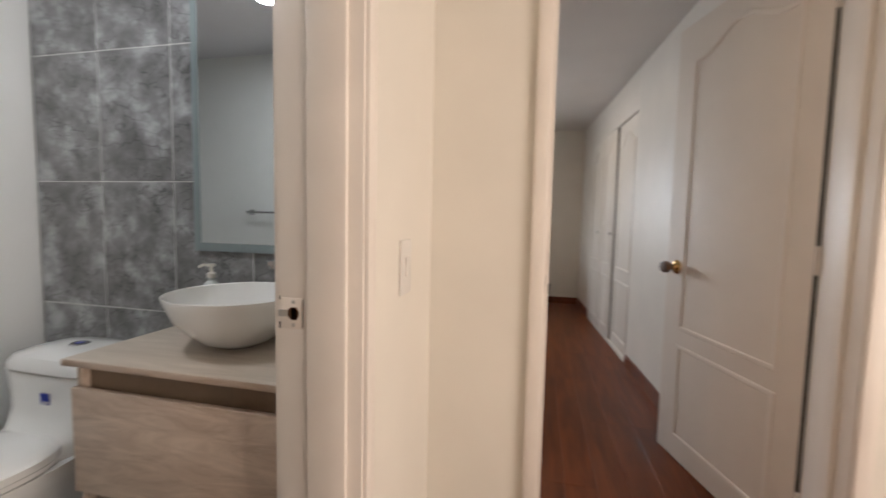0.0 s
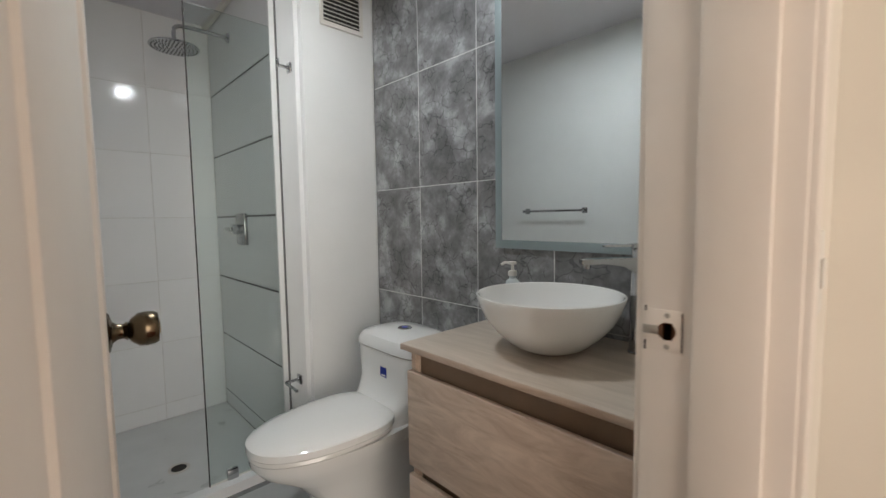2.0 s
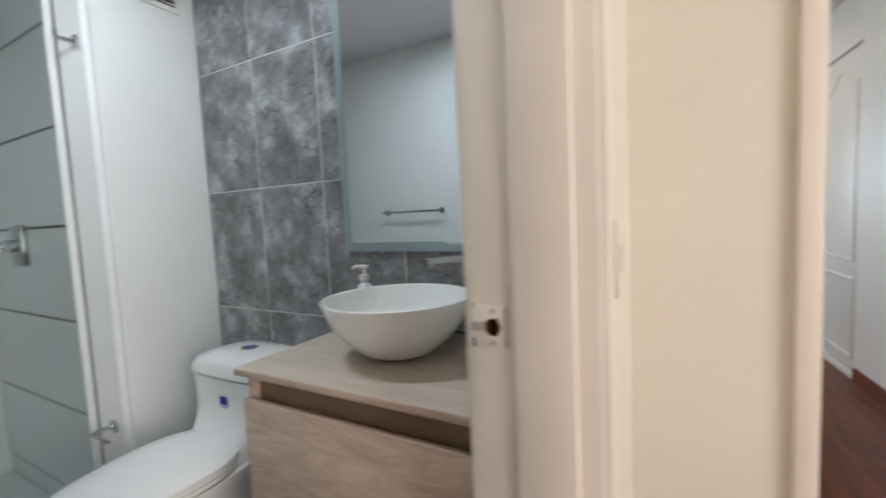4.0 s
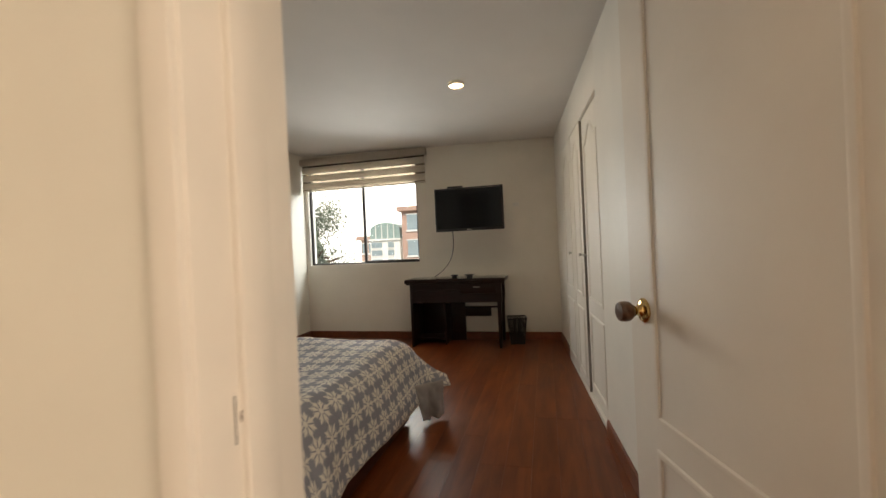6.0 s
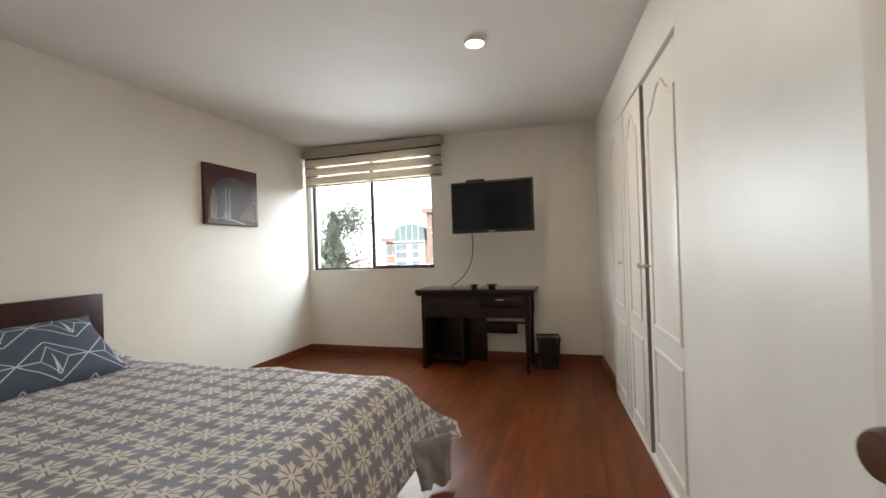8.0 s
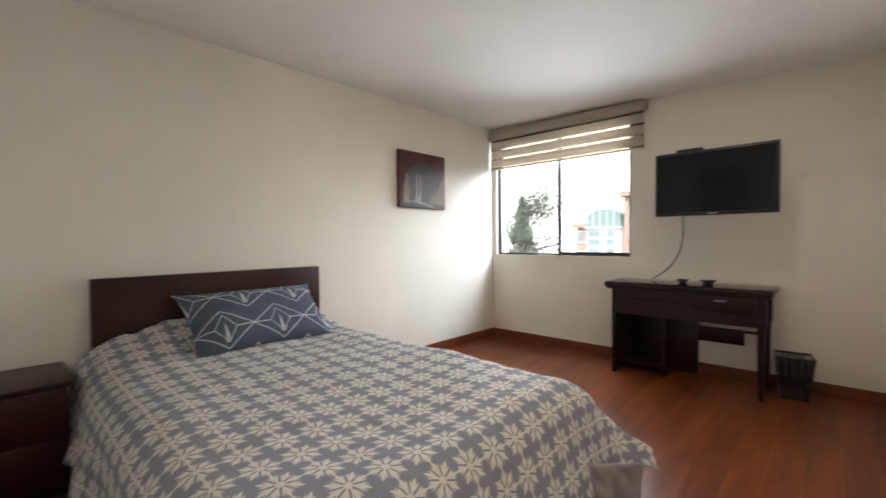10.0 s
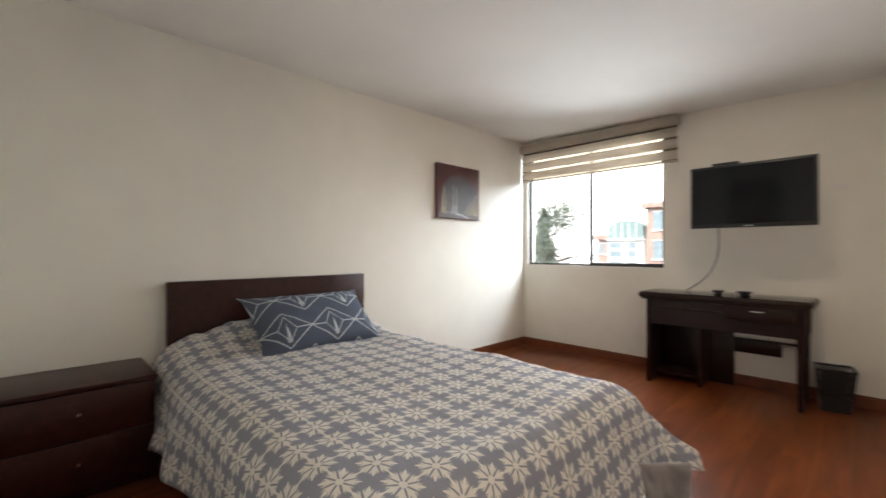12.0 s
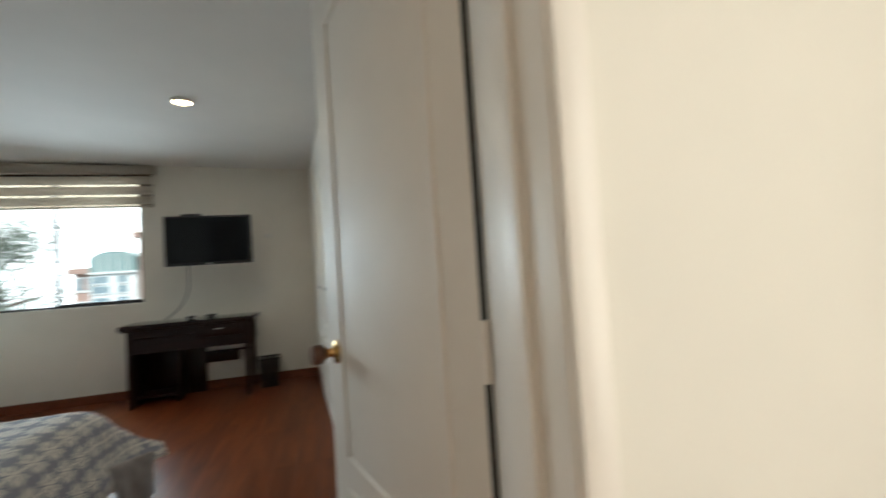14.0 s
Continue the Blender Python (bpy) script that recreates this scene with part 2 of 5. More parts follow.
def glass(name, tint=(1, 1, 1), rough=0.0):
    m = bpy.data.materials.new(name)
    m.use_nodes = True
    n, l, b = nodes_of(m)
    n.remove(b)
    out = n["Material Output"]
    tr = n.new("ShaderNodeBsdfTransparent")
    tr.inputs[0].default_value = (*tint, 1)
    gl = n.new("ShaderNodeBsdfGlossy")
    gl.inputs["Roughness"].default_value = rough
    fr = n.new("ShaderNodeFresnel")
    fr.inputs["IOR"].default_value = 1.45
    mi = n.new("ShaderNodeMixShader")
    l.new(fr.outputs[0], mi.inputs[0])
    l.new(tr.outputs[0], mi.inputs[1])
    l.new(gl.outputs[0], mi.inputs[2])
    l.new(mi.outputs[0], out.inputs[0])
    return m


M_glass = glass("shower_glass", (0.93, 0.97, 0.96))
M_pane = glass("window_glass", (0.97, 0.98, 0.98))
M_sheer = glass("sheer_blind", (0.62, 0.57, 0.50), 0.6)
M_mirror = mat("mirror_silver", (0.86, 0.89, 0.89), 0.0, 1.0)
M_mirror.node_tree.nodes["Principled BSDF"].inputs["Roughness"].default_value = 0.0
M_frost = mat("frosted_mirror_border", (0.30, 0.36, 0.37), 0.35, 0.6, var=0.03, scale=5)


def glow(name, color, strength):
    m = bpy.data.materials.new(name)
    m.use_nodes = True
    n, l, b = nodes_of(m)
    b.inputs["Base Color"].default_value = (0.9, 0.9, 0.9, 1)
    b.inputs["Emission Color"].default_value = (*color, 1)
    b.inputs["Emission Strength"].default_value = strength
    return m


M_lampwarm = glow("warm_lamp_glass", (1.0, 0.74, 0.45), 12)
M_lampcold = glow("cold_lamp_diffuser", (0.93, 0.97, 1.0), 5)


class Net:
    """Small helper to chain shader maths."""

    def __init__(self, m):
        self.m, (self.n, self.l, self.b) = m, nodes_of(m)

    def op(self, kind, *a):
        x = self.n.new("ShaderNodeMath")
        x.operation = kind
        for i, v in enumerate(a):
            if isinstance(v, (int, float)):
                x.inputs[i].default_value = v
            else:
                self.l.new(v, x.inputs[i])
        return x.outputs[0]

    def near(self, v, half, soft):
        """1 where |v| is under half, fading over soft."""
        a = self.op("ABSOLUTE", v)
        return self.op("SMOOTH_MIN", 1.0, self.op("MAXIMUM", 0.0, self.op("DIVIDE", self.op("SUBTRACT", half + soft, a), soft)), 0.0)


def clamp01(net, v):
    return net.op("MINIMUM", 1.0, net.op("MAXIMUM", 0.0, v))


def snow_fabric():
    """Grey cotton printed with rows of cream snowflakes on a fine lattice."""
    m = bpy.data.materials.new("snowflake_cotton")
    m.use_nodes = True
    k = Net(m)
    tc = k.n.new("ShaderNodeTexCoord")
    sp = k.n.new("ShaderNodeSeparateXYZ")
    k.l.new(tc.outputs["UV"], sp.inputs[0])
    cell = 0.118
    u, v = k.op("DIVIDE", sp.outputs[0], cell), k.op("DIVIDE", sp.outputs[1], cell)

    def flake(u, v):
        fu, fv = k.op("SUBTRACT", k.op("FRACT", u), 0.5), k.op("SUBTRACT", k.op("FRACT", v), 0.5)
        r = k.op("SQRT", k.op("ADD", k.op("MULTIPLY", fu, fu), k.op("MULTIPLY", fv, fv)))
        th = k.op("ARCTAN2", fv, fu)
        a = k.op("SUBTRACT", k.op("FLOORED_MODULO", k.op("ADD", th, math.pi / 8), math.pi / 4), math.pi / 8)
        x, y = k.op("MULTIPLY", r, k.op("COSINE", a)), k.op("ABSOLUTE", k.op("MULTIPLY", r, k.op("SINE", a)))
        # broad feathered arms that touch, with a dark slit between each two
        edge = k.op("ADD", k.op("MULTIPLY", k.op("COSINE", k.op("MULTIPLY", th, 8)), 0.055), k.op("MULTIPLY", k.op("COSINE", k.op("MULTIPLY", th, 24)), 0.045))
        disc = k.op("SUBTRACT", 1.0, clamp01(k, k.op("DIVIDE", k.op("SUBTRACT", r, k.op("ADD", edge, 0.405)), 0.02)))
        b2 = k.op("SUBTRACT", k.op("FLOORED_MODULO", th, math.pi / 4), math.pi / 8)
        yb = k.op("MULTIPLY", r, k.op("SINE", b2))
        slit = k.op("MULTIPLY", k.near(yb, 0.020, 0.016), k.near(k.op("SUBTRACT", r, 0.23), 0.115, 0.02))
        barb = k.op("MULTIPLY", k.near(k.op("SUBTRACT", k.op("SUBTRACT", x, k.op("MULTIPLY", y, 0.9)), 0.30), 0.010, 0.012), k.op("GREATER_THAN", y, 0.05))
        return k.op("MULTIPLY", disc, k.op("SUBTRACT", 1.0, k.op("MAXIMUM", slit, barb)))

    f1 = flake(u, v)
    fu, fv = k.op("SUBTRACT", k.op("FRACT", u), 0.5), k.op("SUBTRACT", k.op("FRACT", v), 0.5)
    f2 = k.op("MULTIPLY", k.op("MAXIMUM", k.near(fu, 0.009, 0.01), k.near(fv, 0.009, 0.01)), 1.0)
    f = clamp01(k, k.op("MAXIMUM", f1, f2))
    no = k.n.new("ShaderNodeTexNoise")
    no.inputs["Scale"].default_value, no.inputs["Detail"].default_value = 900, 2
    k.l.new(tc.outputs["UV"], no.inputs["Vector"])
    mx = k.n.new("ShaderNodeMix")
    mx.data_type = "RGBA"
    mx.inputs["A"].default_value = (0.245, 0.25, 0.29, 1)
    mx.inputs["B"].default_value = (0.66, 0.62, 0.56, 1)
    k.l.new(f, mx.inputs["Factor"])
    hs = k.n.new("ShaderNodeHueSaturation")
    k.l.new(mx.outputs["Result"], hs.inputs["Color"])
    k.l.new(k.op("ADD", 0.8, k.op("MULTIPLY", no.outputs["Fac"], 0.4)), hs.inputs["Value"])
    k.l.new(hs.outputs[0], k.b.inputs["Base Color"])
    k.b.inputs["Roughness"].default_value = 0.9
    k.b.inputs["Specular IOR Level"].default_value = 0.2
    bp = k.n.new("ShaderNodeBump")
    bp.inputs["Strength"].default_value, bp.inputs["Distance"].default_value = 0.55, 0.012
    n2 = k.n.new("ShaderNodeTexNoise")
    n2.inputs["Scale"].default_value, n2.inputs["Detail"].default_value = 14, 5
    k.l.new(tc.outputs["UV"], n2.inputs["Vector"])
    k.l.new(n2.outputs["Fac"], bp.inputs["Height"])
    k.l.new(bp.outputs[0], k.b.inputs["Normal"])
    return m


def pillow_fabric():
    """Slate-blue cotton with pale zigzag rows and diamonds."""
    m = bpy.data.materials.new("diamond_cotton")
    m.use_nodes = True
    k = Net(m)
    tc = k.n.new("ShaderNodeTexCoord")
    sp = k.n.new("ShaderNodeSeparateXYZ")
    k.l.new(tc.outputs["UV"], sp.inputs[0])
    P, H = 0.31, 0.235
    v = k.op("DIVIDE", k.op("ADD", sp.outputs[1], 0.03), H)
    row = k.op("FLOOR", v)
    u = k.op("ADD", k.op("DIVIDE", sp.outputs[0], P), k.op("MULTIPLY", row, 0.5))
    fu, fv = k.op("SUBTRACT", k.op("FRACT", u), 0.5), k.op("SUBTRACT", k.op("FRACT", v), 0.5)
    au = k.op("ABSOLUTE", fu)
    # crossing long lines, from star to star
    big = k.near(k.op("SUBTRACT", k.op("ABSOLUTE", fv), au), 0.011, 0.009)
    side = k.op("MULTIPLY", big, k.op("GREATER_THAN", au, 0.0))
    # a diamond between the stars, with a line down its middle
    gu = k.op("SUBTRACT", 0.5, au)
    dia = k.near(k.op("SUBTRACT", k.op("ADD", k.op("MULTIPLY", gu, 1.9), k.op("ABSOLUTE", fv)), 0.36), 0.012, 0.010)
    mid = k.op("MULTIPLY", k.near(k.op("SUBTRACT", gu, k.op("MULTIPLY", fv, 0.08)), 0.011, 0.006), k.near(fv, 0.34, 0.01))
    # short bars from the star to the diamond
    bar = k.op("MULTIPLY", k.near(fv, 0.009, 0.009), k.near(k.op("SUBTRACT", au, 0.0), 0.31, 0.01))
    f = clamp01(k, k.op("MAXIMUM", k.op("MAXIMUM", side, dia), k.op("MAXIMUM", mid, bar)))
    mx = k.n.new("ShaderNodeMix")
    mx.data_type = "RGBA"
    mx.inputs["A"].default_value = (0.085, 0.105, 0.145, 1)
    mx.inputs["B"].default_value = (0.52, 0.55, 0.58, 1)
    k.l.new(f, mx.inputs["Factor"])
    k.l.new(mx.outputs["Result"], k.b.inputs["Base Color"])
    k.b.inputs["Roughness"].default_value = 0.9
    k.b.inputs["Specular IOR Level"].default_value = 0.2
    n2 = k.n.new("ShaderNodeTexNoise")
    n2.inputs["Scale"].default_value, n2.inputs["Detail"].default_value = 18, 5
    k.l.new(tc.outputs["UV"], n2.inputs["Vector"])
    bp = k.n.new("ShaderNodeBump")
    bp.inputs["Strength"].default_value, bp.inputs["Distance"].default_value = 0.3, 0.01
    k.l.new(n2.outputs["Fac"], bp.inputs["Height"])
    k.l.new(bp.outputs[0], k.b.inputs["Normal"])
    return m


M_snow = snow_fabric()
M_pillow = pillow_fabric()
M_lining = mat("duvet_lining", (0.33, 0.31, 0.30), 0.9, var=0.08, scale=20)


def painted(name, ramp, scale, streak):
    """Painted canvas: layered noise in a few oil colours."""
    m = bpy.data.materials.new(name)
    m.use_nodes = True
    n, l, b = nodes_of(m)
    tc = n.new("ShaderNodeTexCoord")
    mp = n.new("ShaderNodeMapping")
    mp.inputs["Scale"].default_value = streak
    l.new(tc.outputs["Object"], mp.inputs["Vector"])
    no = n.new("ShaderNodeTexNoise")
    no.inputs["Scale"].default_value, no.inputs["Detail"].default_value, no.inputs["Distortion"].default_value = scale, 7, 1.2
    l.new(mp.outputs[0], no.inputs["Vector"])
    cr = n.new("ShaderNodeValToRGB")
    e = cr.color_ramp.elements
    e[0].position, e[0].color = ramp[0][0], (*ramp[0][1], 1)
    e[1].position, e[1].color = ramp[-1][0], (*ramp[-1][1], 1)
    for p, c in ramp[1:-1]:
        e.new(p).color = (*c, 1)
    l.new(no.outputs["Fac"], cr.inputs[0])
    l.new(cr.outputs[0], b.inputs["Base Color"])
    b.inputs["Roughness"].default_value = 0.45
    return m


M_paintred = painted("dark_red_oil", [(0.3, (0.05, 0.012, 0.012)), (0.7, (0.11, 0.025, 0.022))], 6, (1, 1, 1))
M_paintgrey = painted("smoky_grey_oil", [(0.3, (0.034, 0.020, 0.022)), (0.7, (0.066, 0.052, 0.056))], 7, (1, 1, 2))
M_paintgold = mat("gold_oil", (0.56, 0.46, 0.23), 0.5, var=0.4, scale=60)
M_paintpale = mat("pale_oil", (0.42, 0.40, 0.38), 0.5, var=0.3, scale=60)
M_paintnight = painted("night_city_oil", [(0.3, (0.012, 0.011, 0.011)), (0.55, (0.035, 0.030, 0.026)), (0.75, (0.10, 0.075, 0.045))], 14, (3, 3, 0.7))
M_paintpink = mat("dull_pink_oil", (0.34, 0.11, 0.13), 0.5, var=0.4, scale=50)
M_paintorange = mat("orange_oil", (0.45, 0.17, 0.05), 0.5, var=0.4, scale=50)


# ---- mesh helpers ----
def thing(name, label, category, at=(0, 0, 0), rz=0, kind="", group=""):
    ob = new(name)
    ob.matrix_world = pose(*at, 0, 0, rz)
    return tagged(ob, label, category, group, kind)


def finish(bm, name, material, smooth=True):
    me = bpy.data.meshes.new(name)
    bmesh.ops.recalc_face_normals(bm, faces=bm.faces)
    bm.to_mesh(me)
    bm.free()
    for p in me.polygons:
        p.use_smooth = smooth
    if smooth:
        me.set_sharp_from_angle(angle=radians(35))
    if material:
        me.materials.append(material)
    return me


def part(name, bm, material, parent=None, label="", smooth=True):
    ob = new(name, finish(bm, name, material, smooth))
    if parent:
        ob.parent = parent
    if label:
        ob["label"] = label
    return ob


def box(bm, x0, x1, y0, y1, z0, z1, bevel=0.0, seg=2, m=None):
    r = bmesh.ops.create_cube(bm, size=1)
    vs = r["verts"]
    bmesh.ops.transform(bm, verts=vs, matrix=Matrix.LocRotScale(((x0 + x1) / 2, (y0 + y1) / 2, (z0 + z1) / 2), None, (abs(x1 - x0), abs(y1 - y0), abs(z1 - z0))))
    if bevel:
        es = list({e for v in vs for e in v.link_edges})
        r = bmesh.ops.bevel(bm, geom=es, offset=bevel, segments=seg, affect="EDGES", profile=0.5)
        vs = list({v for f in r["faces"] for v in f.verts} | {v for v in vs if v.is_valid})
    if m is not None:
        bmesh.ops.transform(bm, verts=[v for v in vs if v.is_valid], matrix=m)
    return bm


def B(*a, **k):
    return box(bmesh.new(), *a, **k)


def lathe(bm, prof, seg=32, m=Matrix()):
    """Turn (radius, height) pairs round the z axis."""
    rings = []
    for r, z in prof:
        if r < 1e-6:
            rings.append([bm.verts.new(m @ Vector((0, 0, z)))])
        else:
            rings.append([bm.verts.new(m @ Vector((r * math.cos(2 * math.pi * i / seg), r * math.sin(2 * math.pi * i / seg), z))) for i in range(seg)])
    for a, b in zip(rings, rings[1:]):
        for i in range(seg):
            j = (i + 1) % seg
            if len(a) == 1 and len(b) == 1:
                continue
            if len(a) == 1:
                bm.faces.new((a[0], b[i], b[j]))
            elif len(b) == 1:
                bm.faces.new((a[i], b[0], a[j]))
            else:
                bm.faces.new((a[i], b[i], b[j], a[j]))
    return bm


def tube(bm, pts, r, seg=10):
    """A round bar along a line of points."""
    pts = [Vector(p) for p in pts]
    rings = []
    up = Vector((0.13, 0.21, 1)).normalized()
    for i, p in enumerate(pts):
        d = (pts[min(i + 1, len(pts) - 1)] - pts[max(i - 1, 0)]).normalized()
        u = d.cross(up)
        if u.length < 0.05:
            u = d.cross(Vector((1, 0, 0)))
        u.normalize()
        w = d.cross(u).normalized()
        rings.append([bm.verts.new(p + r * (math.cos(2 * math.pi * k / seg) * u + math.sin(2 * math.pi * k / seg) * w)) for k in range(seg)])
    for a, b in zip(rings, rings[1:]):
        for k in range(seg):
            bm.faces.new((a[k], a[(k + 1) % seg], b[(k + 1) % seg], b[k]))
    bm.faces.new(rings[0])
    bm.faces.new(rings[-1])
    return bm


# ---- the plan ----
CEIL, BCEIL, BFLOOR = 2.44, 2.32, -0.10
CEIL_0, CEIL_TILT = 2.365, -0.022
X_LEFT, Y_FAR, Y_BED, Y_END = -1.70, 8.515, 4.10, 3.935
X_COR, X_BATH = 0.645, 0.478
DX0, DX1, DH = 1.012, 1.835, 2.06
BY0, BY1 = 2.675, 3.373
Y_GREY, Y_SHW, X_SHW, X_COL, Y_BATH = 3.993, 3.517, -2.25, -1.125, 2.52
WX0, WX1, WZ0, WZ1 = -1.645, -0.138, 0.955, 2.28
X_COR2, Y_BACK = 3.0, 0.0
SLANT = 0.0735
SLANT_DEG = math.degrees(math.atan(SLANT))


def closet_x(y):
    return 1.671 - SLANT * (y - 6.6)


def ceil_z(x):
    """The ceiling is tilted towards the closet to fit the camera's view."""
    return CEIL_0 + CEIL_TILT * x


def bed_wall_y(x):
    """Bedroom face of the wall behind the bed, turned a little to fit the camera's view."""
    return Y_BED + 0.003 + 0.042 * (x + 0.2)


def prism(bm, foot, z0, z1):
    """Upright block over a ring of (x, y) points; z0 and z1 are heights or functions of x."""
    h = lambda z, x: z(x) if callable(z) else z
    lo = [bm.verts.new((x, y, h(z0, x))) for x, y in foot]
    hi = [bm.verts.new((x, y, h(z1, x))) for x, y in foot]
    bm.faces.new(lo)
    bm.faces.new(hi)
    for i in range(len(foot)):
        j = (i + 1) % len(foot)
        bm.faces.new((lo[i], lo[j], hi[j], hi[i]))
    return bm


def structure(name, boxes, material, label, category="wall"):
    bm = bmesh.new()
    for b in boxes:
        box(bm, *b)
    return tagged(part(name, bm, material, smooth=False), label, category, kind="structure")


# ---- large structure ----
sub = structure("floor", [(X_LEFT - 0.15, 3.0, Y_END, Y_FAR + 0.15, -0.25, -0.012), (X_COR - 0.15, X_COR2 + 0.15, Y_BACK, Y_END, -0.25, -0.012)],
                M_base, "glossy red-brown laminate floor of long planks", "floor")
bath_floor = structure("floor_bathroom", [(X_SHW - 0.1, X_BATH + 0.02, Y_BATH - 0.1, Y_GREY + 0.1, -0.3, BFLOOR - 0.006)], M_grout,
                       "grey tiled bathroom floor", "floor")
structure("shower_floor", [(X_SHW, X_COL - 0.15, Y_BATH, Y_SHW, BFLOOR - 0.006, BFLOOR + 0.002)], M_shfloor, "smooth pale grey shower floor", "floor")
structure("shower_curb", [(X_COL - 0.15, X_COL - 0.09, Y_BATH, Y_SHW, BFLOOR - 0.006, BFLOOR + 0.04)], M_tilewhite, "low white curb along the shower", "curb")
bm = prism(bmesh.new(), [(X_LEFT - 0.15, Y_END + 0.05), (X_COR - 0.1, Y_END + 0.05), (X_COR - 0.1, Y_BACK), (X_COR2 + 0.15, Y_BACK), (X_COR2 + 0.15, Y_FAR + 0.15), (X_LEFT - 0.15, Y_FAR + 0.15)],
           ceil_z, CEIL + 0.1)
tagged(part("ceiling", bm, M_ceil, smooth=False), "plain white painted ceiling", "ceiling", kind="structure")
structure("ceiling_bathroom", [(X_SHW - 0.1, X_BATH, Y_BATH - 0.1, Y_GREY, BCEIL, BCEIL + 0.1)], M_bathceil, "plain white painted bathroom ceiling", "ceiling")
structure("wall_left", [(X_LEFT - 0.15, X_LEFT, Y_BED - 0.1, Y_FAR + 0.15, 0, CEIL)], M_wall, "plain cream-white bedroom wall")
structure("wall_window", [(X_LEFT, WX0, Y_FAR, Y_FAR + 0.15, 0, CEIL), (WX1, 2.6, Y_FAR, Y_FAR + 0.15, 0, CEIL),
                          (WX0, WX1, Y_FAR, Y_FAR + 0.15, 0, WZ0), (WX0, WX1, Y_FAR, Y_FAR + 0.15, WZ1, CEIL)], M_wall, "cream-white wall with the window opening")
bm = prism(bmesh.new(), [(X_LEFT, Y_GREY + 0.012), (X_COR, Y_GREY + 0.012), (X_COR, Y_END), (DX0 - 0.03, Y_END), (DX0 - 0.03, Y_BED), (DX0 - 0.052, bed_wall_y(DX0 - 0.052)), (X_LEFT, bed_wall_y(X_LEFT))], -0.3, CEIL)
tagged(part("wall_bed", bm, M_wall, smooth=False), "cream-white wall behind the bed, up to the doorway", "wall", kind="structure")
structure("wall_bed_end", [(DX1 + 0.03, X_COR2 + 0.15, Y_END, Y_BED, 0, CEIL)], M_wall, "cream-white wall beside the bedroom doorway")
structure("wall_over_door", [(DX0 - 0.03, DX1 + 0.03, Y_END, Y_BED, DH + 0.03, CEIL)], M_wall, "cream-white wall over the bedroom doorway")
structure("wall_bathroom_door", [(X_BATH, X_COR, Y_BACK, BY0 - 0.03, -0.3, CEIL), (X_BATH, X_COR, BY1 + 0.03, Y_GREY + 0.012, -0.3, CEIL),
                                 (X_BATH, X_COR, BY0 - 0.03, BY1 + 0.03, DH + 0.03, CEIL), (X_BATH, X_COR, BY0 - 0.03, BY1 + 0.03, -0.3, -0.012)],
          M_wall, "cream-white corridor wall with the bathroom doorway")
# unseen wall, its opening added to let the corridor lamp in
structure("wall_corridor", [(X_COR2, X_COR2 + 0.15, Y_BACK, 0.6, 0, CEIL), (X_COR2, X_COR2 + 0.15, 3.2, Y_END, 0, CEIL), (X_COR2, X_COR2 + 0.15, 0.6, 3.2, 2.25, CEIL)], M_wall, "unseen cream-white corridor wall with a wide opening added for the lamp")
# unseen box added behind the opening to keep sky light out
structure("wall_opening_cover", [(X_COR2 + 0.24, X_COR2 + 0.34, Y_BACK, Y_END, -0.25, CEIL), (X_COR2 + 0.15, X_COR2 + 0.24, Y_BACK, Y_END, 2.25, CEIL),
                               (X_COR2 + 0.15, X_COR2 + 0.24, 0.5, 0.6, 0, 2.25), (X_COR2 + 0.15, X_COR2 + 0.24, 3.2, 3.3, 0, 2.25), (X_COR2 + 0.15, X_COR2 + 0.24, 0.5, 3.3, -0.25, 0)],
          M_wall, "plain unseen wall added behind the corridor opening")
structure("wall_back", [(X_COR, X_COR2 + 0.15, Y_BACK - 0.15, Y_BACK, 0, CEIL)], M_wall, "plain cream-white corridor end wall")
structure("wall_shower", [(X_SHW, X_COL - 0.135, Y_SHW + 0.0025, Y_GREY + 0.012, -0.3, BCEIL)], M_grout, "shower wall behind white tiles")
structure("wall_shower_far", [(X_SHW - 0.112, X_SHW - 0.002, Y_BATH - 0.1, Y_GREY + 0.012, -0.3, BCEIL)], M_groutlight, "far shower wall behind white tiles")
structure("wall_grey", [(X_COL, X_BATH, Y_GREY - 0.0062, Y_GREY + 0.012, -0.3, BCEIL)], M_groutlight, "bathroom wall behind grey marbled tiles")
structure("wall_bath_side", [(X_SHW, X_BATH, Y_BATH - 0.1, Y_BATH, -0.3, BCEIL)], M_bathwall, "plain white bathroom side wall")
# white pier between shower and toilet, with soft plaster corners
bm = bmesh.new()
_ring = [bm.verts.new((x, y, -0.3)) for x, y in ((X_COL, Y_SHW + 0.06), (X_COL, Y_GREY + 0.01), (X_COL - 0.134, Y_GREY + 0.01), (X_COL - 0.134, Y_SHW + 0.008))]
_top = [bm.verts.new((v_.co.x, v_.co.y, BCEIL)) for v_ in _ring]
bm.faces.new(_ring)
bm.faces.new(_top[::-1])
for i in range(4):
    bm.faces.new((_ring[i], _top[i], _top[(i + 1) % 4], _ring[(i + 1) % 4]))
bmesh.ops.recalc_face_normals(bm, faces=bm.faces)
bmesh.ops.bevel(bm, geom=[e for e in bm.edges if abs(e.verts[0].co.z - e.verts[1].co.z) > 1], offset=0.02, segments=4, affect="EDGES")
tagged(part("pier", bm, M_bathwall), "white plastered pier beside the toilet", "pier", kind="structure")
